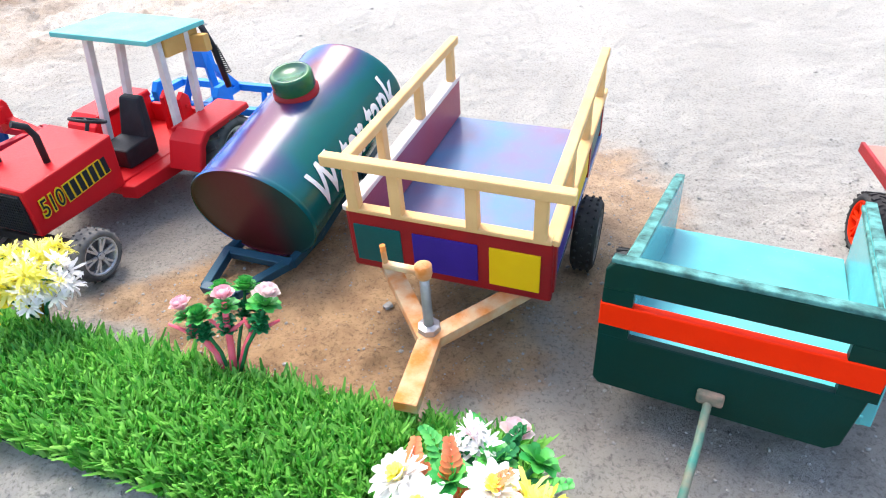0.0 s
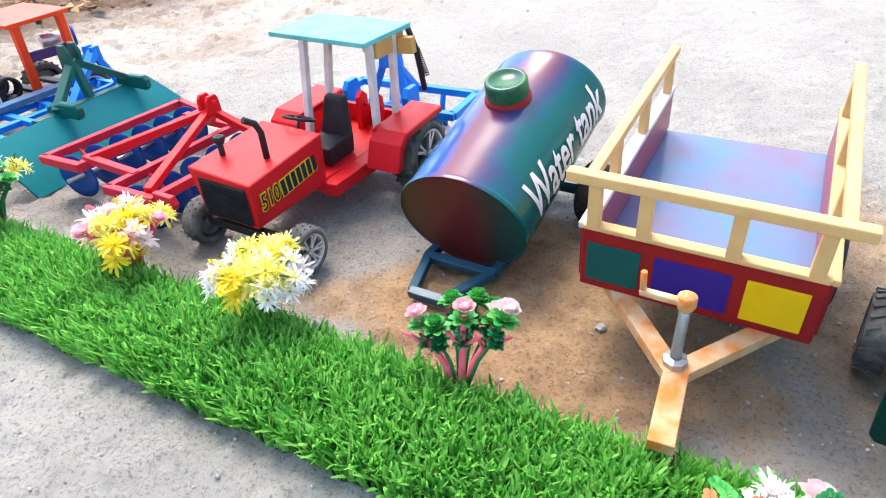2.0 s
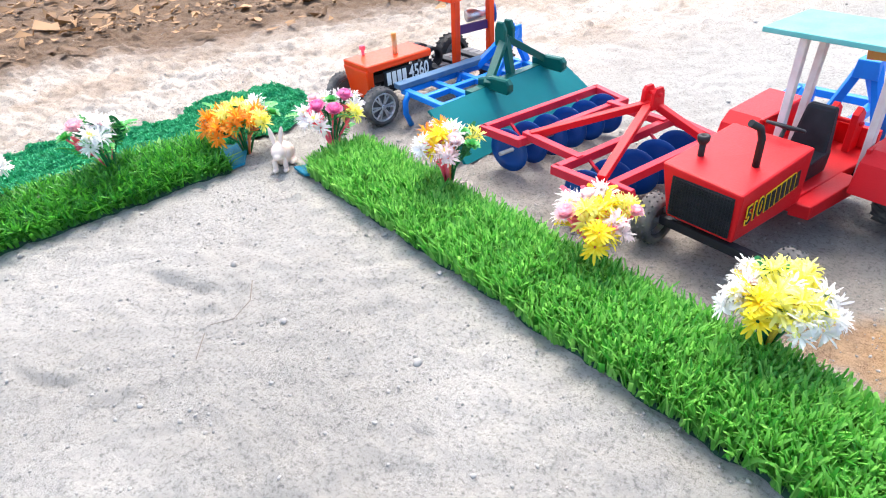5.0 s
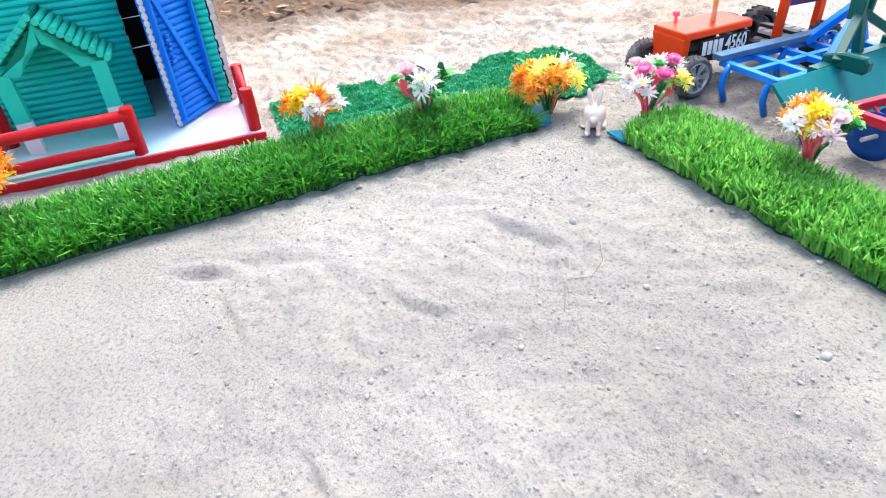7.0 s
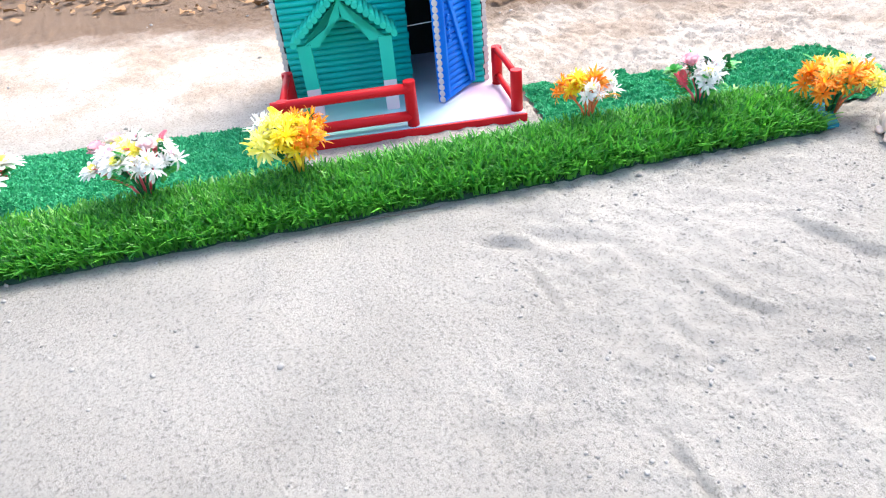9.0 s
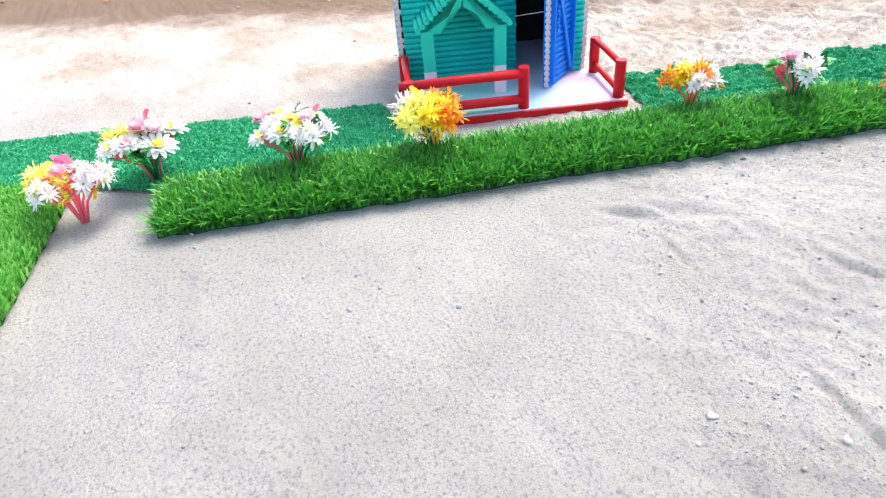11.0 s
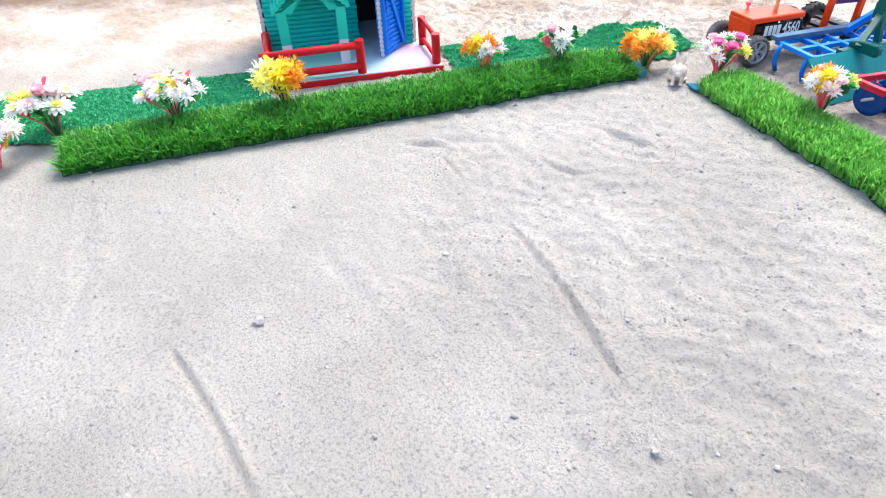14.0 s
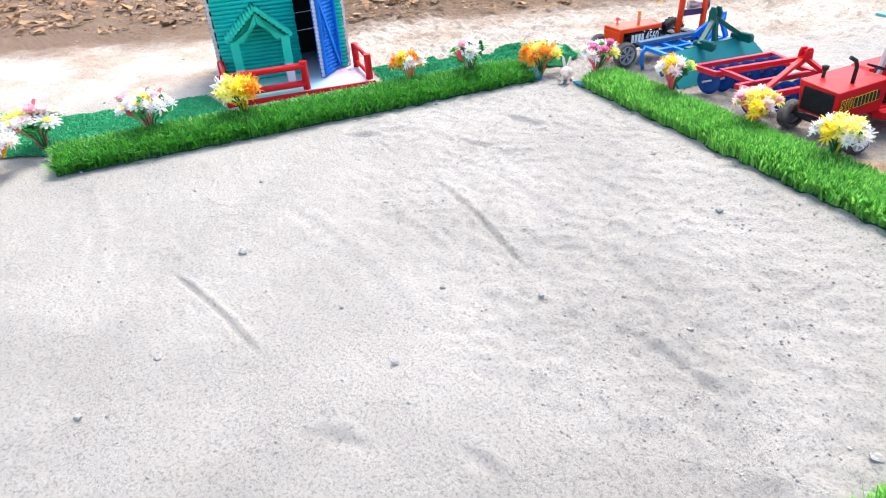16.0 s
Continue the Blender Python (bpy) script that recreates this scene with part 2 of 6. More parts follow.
CERAMIC = surface("rabbit_ceramic", (0.82, 0.68, 0.58), (0.72, 0.5, 0.42), 30, 0.4)
STONE = varied("clods", (0.27, 0.255, 0.235), (0.44, 0.42, 0.385), 0.95)
DRYLEAF = varied("dry_leaves", (0.10, 0.05, 0.02), (0.42, 0.24, 0.11), 0.8, 0.1)
TURF_R = varied("bright_turf", (0.05, 0.32, 0.03), (0.34, 0.72, 0.15), 0.42, 0.45)
TURF_L = varied("deep_turf", (0.012, 0.17, 0.02), (0.14, 0.52, 0.05), 0.42, 0.4)
FELT = varied("felt_pile", (0.015, 0.3, 0.12), (0.06, 0.5, 0.22), 0.7, 0.1)
FELTBASE = surface("felt_base", (0.015, 0.28, 0.13), (0.01, 0.2, 0.09), 40, 0.9)
LEAFG = varied("plastic_leaf", (0.02, 0.3, 0.06), (0.14, 0.55, 0.1), 0.45, 0.2)
LEAFD = varied("dark_plastic_leaf", (0.01, 0.18, 0.07), (0.03, 0.32, 0.1), 0.4, 0.15)
STEMG = surface("green_stem", (0.02, 0.16, 0.06), (0.03, 0.2, 0.05), 60, 0.5)
STEMP = surface("pink_stem", (0.95, 0.12, 0.18), (0.92, 0.24, 0.28), 60, 0.5)
STEMY = surface("yellow_stem", (0.75, 0.5, 0.05), (0.7, 0.4, 0.05), 60, 0.5)
STEMO = surface("orange_stem", (0.82, 0.2, 0.06), (0.8, 0.35, 0.2), 60, 0.5)
PETAL = {
    "white": varied("white_petals", (0.9, 0.88, 0.87), (0.94, 0.92, 0.9), 0.5, 0.5),
    "pink": varied("pink_petals", (0.9, 0.42, 0.5), (0.93, 0.75, 0.78), 0.5, 0.5),
    "blush": varied("blush_petals", (0.88, 0.66, 0.68), (0.9, 0.82, 0.8), 0.5, 0.5),
    "magenta": varied("magenta_petals", (0.8, 0.14, 0.42), (0.86, 0.4, 0.6), 0.5, 0.5),
    "yellow": varied("yellow_petals", (0.96, 0.72, 0.015), (0.97, 0.88, 0.08), 0.5, 0.5),
    "lemon": varied("lemon_petals", (0.95, 0.88, 0.1), (0.95, 0.93, 0.4), 0.5, 0.5),
    "orange": varied("orange_petals", (0.92, 0.25, 0.01), (0.95, 0.48, 0.03), 0.5, 0.5),
    "green": LEAFG,
}


# ---- building tools ----
def part(name, bm, material, parent, label="", smooth=False):
    """Links a bmesh as one mesh object under a thing or a part."""
    me = bpy.data.meshes.new(name)
    bmesh.ops.recalc_face_normals(bm, faces=bm.faces)
    bm.to_mesh(me)
    bm.free()
    for m in material if isinstance(material, (list, tuple)) else (material,):
        me.materials.append(m)
    if smooth:
        me.shade_smooth()
    ob = new(name, me)
    ob.parent = parent
    if label:
        tagged(ob, label)
    return ob


def again(ob, m, parent=None):
    """One more piece on the same mesh."""
    o = new(ob.name.split(".")[0], ob.data)
    o.parent = parent or ob.parent
    o.matrix_basis = m
    return o


def thing(name, m, label, category, group=""):
    ob = new(name)
    ob.matrix_basis = m
    ob.empty_display_size = 0.02
    return tagged(ob, label, category, group)


def B():
    return bmesh.new()


def box(bm, c, s, rot=(0, 0, 0), bevel=0.0015, taper=1.0, mat=0):
    """A bevelled block: centre, size, turn in degrees; taper narrows its top."""
    t = bmesh.new()
    bmesh.ops.create_cube(t, size=1)
    for v in t.verts:
        k = taper if v.co.z > 0 else 1
        v.co = Vector((v.co.x * s[0] * k, v.co.y * s[1] * k, v.co.z * s[2]))
    b = min(bevel, 0.3 * min(s))
    if b > 0:
        bmesh.ops.bevel(t, geom=t.edges[:], offset=b, segments=2, affect="EDGES", profile=0.5)
    bmesh.ops.transform(t, matrix=pose(*c, *rot), verts=t.verts)
    for f in t.faces:
        f.material_index = mat
    return merge(bm, t)


def merge(bm, t):
    me = bpy.data.meshes.new("join")
    t.to_mesh(me)
    t.free()
    bm.from_mesh(me)
    bpy.data.meshes.remove(me)
    return bm


def beam(bm, a, b, w, h, bevel=0.0012, mat=0):
    """A bar of section w x h from a to b, h upwards."""
    a, b = Vector(a), Vector(b)
    t = bmesh.new()
    bmesh.ops.create_cube(t, size=1)
    n = (b - a).length
    for v in t.verts:
        v.co = Vector((v.co.x * w, v.co.y * n, v.co.z * h))
    bmesh.ops.bevel(t, geom=t.edges[:], offset=min(bevel, 0.3 * min(w, h)), segments=2, affect="EDGES", profile=0.5)
    y = (b - a).normalized()
    up = Vector((0, 0, 1)) if abs(y.z) < 0.95 else Vector((0, 1, 0))
    x = y.cross(up).normalized()
    z = x.cross(y)
    m = Matrix((x, y, z)).transposed().to_4x4()
    m.translation = (a + b) / 2
    bmesh.ops.transform(t, matrix=m, verts=t.verts)
    for f in t.faces:
        f.material_index = mat
    return merge(bm, t)


def tube(bm, pts, r, seg=8, r2=None, caps=True):
    """A round bar along points; its radius runs from r to r2."""
    pts = [Vector(p) for p in pts]
    r2 = r if r2 is None else r2
    rings, prev = [], None
    for i, p in enumerate(pts):
        d = (pts[min(i + 1, len(pts) - 1)] - pts[max(i - 1, 0)]).normalized()
        u = prev - d * prev.dot(d) if prev else d.orthogonal()
        u = (u if u.length > 1e-6 else d.orthogonal()).normalized()
        prev = u
        w = d.cross(u)
        rr = r + (r2 - r) * i / max(1, len(pts) - 1)
        rings.append([bm.verts.new(p + rr * (math.cos(q) * u + math.sin(q) * w)) for q in [2 * math.pi * k / seg for k in range(seg)]])
    for a, b in zip(rings, rings[1:]):
        for k in range(seg):
            f = bm.faces.new((a[k], a[(k + 1) % seg], b[(k + 1) % seg], b[k]))
            f.smooth = True
    if caps:
        bm.faces.new(rings[0][::-1])
        bm.faces.new(rings[-1])
    return bm


def lathe(bm, profile, seg=32, axis="x", mat=0, smooth=True):
    """Turns (along, radius) pairs round an axis."""
    rings = []
    for a, r in profile:
        ring = []
        for k in range(seg):
            q = 2 * math.pi * k / seg
            c, s = r * math.cos(q), r * math.sin(q)
            ring.append(bm.verts.new({"x": (a, c, s), "y": (c, a, s), "z": (c, s, a)}[axis]))
        rings.append(ring)
    for a, b in zip(rings, rings[1:]):
        for k in range(seg):
            f = bm.faces.new((a[k], a[(k + 1) % seg], b[(k + 1) % seg], b[k]))
            f.smooth, f.material_index = smooth, mat
    return bm


def plate(bm, outline, t, m=None, bevel=0.001):
    """A flat outline in x, z given thickness t along y, then posed by m."""
    s = bmesh.new()
    f = s.faces.new([s.verts.new((x, -t / 2, z)) for x, z in outline])
    g = bmesh.ops.extrude_face_region(s, geom=[f])
    bmesh.ops.translate(s, vec=(0, t, 0), verts=[v for v in g["geom"] if isinstance(v, bmesh.types.BMVert)])
    if bevel:
        bmesh.ops.bevel(s, geom=[e for e in s.edges if abs(e.verts[0].co.y - e.verts[1].co.y) < 1e-6], offset=bevel, segments=1, affect="EDGES")
    if m is not None:
        bmesh.ops.transform(s, matrix=m, verts=s.verts)
    return merge(bm, s)


def lettering(body, size, depth=0.0006, shear=0.0, bold=0.0, squeeze=1.0):
    """Words as a mesh in x, y, standing depth proud along z, their middle at the origin."""
    c = bpy.data.curves.new("words", "FONT")
    c.body, c.size, c.extrude, c.shear, c.offset = body, size, depth / 2, shear, bold
    c.align_x, c.align_y = "CENTER", "CENTER"
    c.resolution_u = 4
    ob = new("words", c)
    me = bpy.data.meshes.new_from_object(ob.evaluated_get(bpy.context.evaluated_depsgraph_get()))
    bpy.data.objects.remove(ob)
    bpy.data.curves.remove(c)
    bm = bmesh.new()
    bm.from_mesh(me)
    bpy.data.meshes.remove(me)
    for v in bm.verts:
        v.co.x *= squeeze
    return bm


# ---- ground ----
def lattice(n, seed):
    return np.random.RandomState(seed).rand(n, n)


def rough_field(x, y, cell, seed):
    """Smooth noise, about -0.5 to 0.5, with bumps one cell across."""
    g = lattice(256, seed)
    u, v = x / cell + 1000.3, y / cell + 1000.7
    i, j = np.floor(u).astype(int), np.floor(v).astype(int)
    a, b = u - i, v - j
    a, b = a * a * (3 - 2 * a), b * b * (3 - 2 * b)
    i0, i1, j0, j1 = i % 256, (i + 1) % 256, j % 256, (j + 1) % 256
    return (g[i0, j0] * (1 - a) + g[i1, j0] * a) * (1 - b) + (g[i0, j1] * (1 - a) + g[i1, j1] * a) * b - 0.5


def rut(x, y, a, b, bend, width, depth):
    """A shallow drag mark from a to b."""
    dx, dy = b[0] - a[0], b[1] - a[1]
    n = math.hypot(dx, dy)
    s = ((x - a[0]) * dx + (y - a[1]) * dy) / n
    q = ((x - a[0]) * -dy + (y - a[1]) * dx) / n - bend * np.sin(np.clip(s / n, 0, 1) * math.pi)
    on = np.clip(s / 0.05, 0, 1) * np.clip((n - s) / 0.05, 0, 1)
    return 1.15 * depth * on * (np.exp(-((q - width) / width) ** 2) * 0.7 - np.exp(-(q / width) ** 2))


RUTS = [
    ((-0.96, 0.214), (-0.53, 0.1), 0.012, 0.006, 0.0075), ((-0.99, -0.407), (-0.64, -0.376), 0.006, 0.006, 0.007),
    ((-0.985, -0.405), (-0.945, -0.51), 0.0, 0.01, 0.003), ((-1.12, -0.12), (-0.5, -0.15), 0.025, 0.018, 0.002), ((-1.28, 0.25), (-1.13, 0.23), 0.004, 0.006, 0.005),
    ((-1.37, 0.2), (-1.28, 0.3), 0.005, 0.012, 0.009), ((-1.12, 0.414), (-1.0, 0.452), -0.01, 0.012, 0.009),
    ((-0.45, -0.4), (-0.36, -0.344), 0.01, 0.013, 0.008), ((-0.31, -0.26), (-0.2, -0.25), 0.01, 0.012, 0.007),
    ((-1.56, -0.457), (-0.95, -0.585), 0.03, 0.02, 0.0024), ((-0.32, 0.095), (-0.1, 0.067), 0.01, 0.01, 0.006),
    ((-1.18, 0.63), (-0.97, 0.675), -0.012, 0.013, 0.008), ((-1.34, 0.28), (-1.22, 0.4), 0.01, 0.02, 0.006),
    ((-1.2, 0.1), (-0.45, -0.02), 0.05, 0.012, 0.0015), ((-1.1, 0.33), (-0.3, 0.2), 0.05, 0.014, 0.0025),
    ((-0.9, 0.5), (-0.2, 0.33), 0.04, 0.016, 0.0025), ((-0.9, 0.05), (-0.3, -0.1), 0.04, 0.012, 0.0018),
]


def broken(x, y):
    """How cloddy the silt is: swept smooth before the house, broken up towards the vehicles."""
    w = np.clip((y + 0.35 * (x + 1) + 0.25 * rough_field(x, y, 0.2, 6) + 0.02) / 0.3, 0, 1)
    return 0.34 + 0.66 * w * w * (3 - 2 * w)


def height(x, y):
    """The ground's relief."""
    h = 0.002 * rough_field(x, y, 0.35, 1) + 0.0026 * rough_field(x, y, 0.11, 2)
    k = broken(x, y)
    h += k * (0.0055 * rough_field(x, y, 0.045, 3) + 0.0066 * rough_field(x, y, 0.024, 4) + 0.0052 * rough_field(x, y, 0.0135, 5))
    # small lumps that stand proud
    h += k * 0.013 * np.clip(rough_field(x, y, 0.019, 9) - 0.27, 0, 1)
    yard = np.clip((-0.86 * x + 0.5 * y - 1.6) / 0.5, 0, 1)
    h = h * (1 + 1.4 * yard)
    for a, b, bend, width, depth in RUTS:
        h += rut(x, y, a, b, bend, width, depth)
    return h


def spread(lo, hi, step, reach):
    """Even steps from lo to hi, then ever wider ones out to the horizon."""
    a = list(np.arange(lo, hi, step))
    d, x, out = step, hi, []
    while x < reach:
        d = min(d * 1.35, 0.011 + 0.4 * max(0.0, abs(x) - 3.4))
        x += d
        out.append(x)
    d, x, left = step, lo, []
    while x > -reach:
        d = min(d * 1.35, 0.011 + 0.4 * max(0.0, abs(x) - 3.4))
        x -= d
        left.append(x)
    return np.array(left[::-1] + a + out)


def sheet_mesh(name, xs, ys, z):
    nx, ny = len(xs), len(ys)
    X, Y = np.meshgrid(xs, ys)
    co = np.stack([X, Y, z(X, Y)], -1).reshape(-1, 3)
    i = np.arange(nx * ny).reshape(ny, nx)
    quads = np.stack([i[:-1, :-1], i[:-1, 1:], i[1:, 1:], i[1:, :-1]], -1).reshape(-1, 4)
    return raw_mesh(name, co, quads)


def raw_mesh(name, co, faces, smooth=True):
    k = faces.shape[1]
    me = bpy.data.meshes.new(name)
    me.vertices.add(len(co))
    me.vertices.foreach_set("co", np.asarray(co, np.float32).ravel())
    me.loops.add(faces.size)
    me.loops.foreach_set("vertex_index", faces.astype(np.int32).ravel())
    me.polygons.add(len(faces))
    me.polygons.foreach_set("loop_start", np.arange(0, faces.size, k, dtype=np.int32))
    me.update(calc_edges=True)
    if smooth:
        me.shade_smooth()
    return me


def far_height(X, Y):
    fade = np.exp(-np.clip(np.hypot(X + 1, Y - 1) - 4, 0, None))
    return height(X, Y) * fade


ground = new("ground", sheet_mesh("ground", spread(-2.0, 0.7, 0.0055, 400), spread(-0.9, 1.5, 0.0055, 400), far_height))
ground.data.materials.append(ground_material())
tagged(ground, "pale dry silt yard with drag marks and damp patches", "ground", kind="structure")


def gz(x, y):
    return float(height(np.array([x]), np.array([y]))[0])


# ---- turf ----
def blades(name, material, root, where, count, tall, wide, lean, seed, parent):
    """Blades of turf rooted where the outline says, each a bent tapering strip."""
    r = np.random.RandomState(seed)
    pts = where(r, count)
    n = len(pts)
    h = tall * (0.65 + 0.5 * r.rand(n))
    a = r.rand(n) * 2 * math.pi
    tilt = lean * (0.15 + r.rand(n))
    d = np.stack([np.cos(a), np.sin(a)], -1)
    s = np.stack([-np.sin(a + 0.6 * r.randn(n)), np.cos(a + 0.6 * r.randn(n))], -1)
    w = wide * (0.7 + 0.6 * r.rand(n))
    base = np.concatenate([pts[:, :2], np.full((n, 1), root)], 1)
    if pts.shape[1] > 2:
        base[:, 2] += pts[:, 2]
    base[:, 2] += height(pts[:, 0], pts[:, 1])
    co = np.zeros((n, 6, 3))
    for k, (f, ww) in enumerate(((0, 1.0), (0.55, 0.95), (1.0, 0.35))):
        mid = base.copy()
        mid[:, :2] += d * (h * tilt * f ** 1.7)[:, None]
        mid[:, 2] += h * f * (1 - 0.28 * tilt * f)
        for q, sg in ((0, -1), (1, 1)):
            co[:, 2 * k + q] = mid
            co[:, 2 * k + q, :2] += sg * s * (w * ww / 2)[:, None]
    i = np.arange(n)[:, None] * 6
    faces = np.concatenate([i + np.array([[0, 1, 3, 2]]), i + np.array([[2, 3, 5, 4]])], 0)
    ob = new(name, raw_mesh(name, co.reshape(-1, 3), faces, False))
    ob.data.materials.append(material)
    ob.parent = parent
    return tagged(ob, kind="stuff")


def strip(p0, p1, width, tall, material, count, label, seed, side=1, bank=0.014):
    """A length of artificial turf lying along p0-p1, width to its left side."""
    p0, p1 = np.array(p0), np.array(p1)
    d = p1 - p0
    n = np.linalg.norm(d)
    d = d / n
    q = np.array([-d[1], d[0]]) * side
    m = thing("turf_strip", pose(0, 0, 0), label, "artificial turf", "turf strips round the yard")
    K = 60
    co, faces = [], []
    for k in range(K + 1):
        for j in range(5):
            for top in (0, 1):
                e = (0.003 * math.sin(k * 1.7) + (0.006 if j == 0 else -0.004)) if j in (0, 4) else 0
                p = p0 + d * n * k / K + q * (width * j / 4 + e)
                co.append((p[0], p[1], gz(p[0], p[1]) + (0.006 + bank * (0.0, 0.6, 1.0, 1.0, 0.6)[j] if top else -0.004)))
    row = 10
    for k in range(K):
        for j in range(4):
            a = k * row + j * 2
            faces.append((a + 1, a + 3, a + row + 3, a + row + 1))
        a = k * row
        faces.append((a, a + 1, a + row + 1, a + row))
        a = k * row + 8
        faces.append((a + row, a + row + 1, a + 1, a))
    for k, s in ((0, 1), (K, -1)):
        for j in range(4):
            a = k * row + j * 2
            f = (a, a + 2, a + 3, a + 1)
            faces.append(f if s > 0 else f[::-1])
    back = new("backing", raw_mesh("backing", np.array(co), np.array(faces), False))
    back.data.materials.append(BACKING)
    back.parent = m

    def where(r, c):
        u, v = r.rand(c) * n, 0.004 + r.rand(c) * (width - 0.006)
        # tufts stand in rows
        v = v + 0.002 * np.sin(v * 900)
        p = p0[None] + d[None] * u[:, None] + q[None] * v[:, None]
        return np.concatenate([p, np.interp(v / width, (0, 0.25, 0.5, 0.75, 1), (0.0, 0.6 * bank, bank, bank, 0.6 * bank))[:, None]], 1)

    blades("blade", material, 0.004, where, count, tall, (0.0046 if material is TURF_R else 0.0044), (0.6 if material is TURF_R else 1.05), seed, m)
    return m


strip((-1.165, 0.982), (0.19, 0.588), 0.138, 0.037, TURF_R, 36000, "bright green artificial turf strip laid along the parked vehicles", 11)
strip((-1.656, -0.492), (-1.312, 0.925), 0.16, 0.036, TURF_L, 32000, "deep green artificial turf strip in front of the toy house", 12)
strip((-1.93, -0.635), (-1.1, -0.79), 0.17, 0.026, TURF_R, 26000, "green artificial turf strip along the yard's short side", 13, -1)
strip((0.066, 0.03), (0.21, 0.52), 0.15, 0.027, TURF_R, 12000, "short green artificial turf strip closing the yard", 14, -1)


def felt(outline, count, label, seed):
    """A flat mat of short pile, cut to an outline."""
    m = thing("turf_mat", pose(0, 0, 0), label, "turf mat", "flat mats by the house")
    poly = np.array(outline)
    def within(p):
        inside = np.zeros(len(p), bool)
        for a, b in zip(poly, np.roll(poly, -1, 0)):
            inside ^= ((a[1] > p[:, 1]) != (b[1] > p[:, 1])) & (p[:, 0] < (b[0] - a[0]) * (p[:, 1] - a[1]) / (b[1] - a[1] + 1e-12) + a[0])
        return inside

    lo, hi = poly.min(0), poly.max(0)
    step = 0.012
    gx, gy = np.arange(lo[0], hi[0], step), np.arange(lo[1], hi[1], step)
    X, Y = np.meshgrid(gx, gy)
    co = np.stack([X, Y, height(X, Y) + 0.007], -1).reshape(-1, 3)
    k = np.arange(X.size).reshape(X.shape)
    quads = np.stack([k[:-1, :-1], k[:-1, 1:], k[1:, 1:], k[1:, :-1]], -1).reshape(-1, 4)
    quads = quads[within(co[quads].mean(1)[:, :2])]
    base = new("backing", raw_mesh("backing", co, quads))
    base.data.materials.append(FELTBASE)
    base.parent = m

    def where(r, c):
        lo, hi = poly.min(0), poly.max(0)
        p = lo + r.rand(c * 2, 2) * (hi - lo)
        inside = within(p)
        return p[inside][:c]

    blades("pile_blade", FELT, 0.006, where, count, 0.0065, 0.0036, 0.8, seed, m)


felt([(-2.02, 0.05), (-2.14, -0.29), (-2.26, -0.64), (-2.34, -0.92), (-2.02, -0.97), (-1.94, -0.62), (-1.83, -0.47), (-1.72, 0.04)], 45000, "short dark green pile mat beside the toy house", 21)
felt([(-1.87, 0.62), (-1.80, 0.843), (-1.67, 1.02), (-1.7, 1.14), (-1.69, 1.23), (-1.64, 1.32), (-1.53, 1.31), (-1.40, 1.25), (-1.37, 1.1), (-1.45, 0.97), (-1.6, 0.5), (-1.68, 0.56)], 45000, "short green pile mat with a rounded end", 22)


def flap(outline, m):
    bm = B()
    f = bm.faces.new([bm.verts.new((x, y, gz(x, y) + 0.009)) for x, y in outline])
    g = bmesh.ops.extrude_face_region(bm, geom=[f])
    bmesh.ops.translate(bm, vec=(0, 0, -0.005), verts=[v for v in g["geom"] if isinstance(v, bmesh.types.BMVert)])
    ob = part("backing_flap", bm, BLUEMESH, None, "blue woven backing flap at the turf's end")
    tagged(ob, category="turf backing")


flap([(-1.2, 0.985), (-1.16, 0.975), (-1.13, 1.02), (-1.165, 1.045)], None)
flap([(-1.325, 0.915), (-1.31, 0.955), (-1.39, 1.03), (-1.44, 0.97)], None)


# ---- vehicles ----
def hexa(bm, pts, bevel=0.002, mat=0):
    """A block from its four lower and four upper corners, both anticlockwise."""
    t = bmesh.new()
    v = [t.verts.new(p) for p in pts]
    for f in ((3, 2, 1, 0), (4, 5, 6, 7), (0, 1, 5, 4), (1, 2, 6, 5), (2, 3, 7, 6), (3, 0, 4, 7)):
        t.faces.new([v[i] for i in f])
    if bevel:
        bmesh.ops.bevel(t, geom=t.edges[:], offset=bevel, segments=2, affect="EDGES", profile=0.5)
    for f in t.faces:
        f.material_index = mat
    return merge(bm, t)


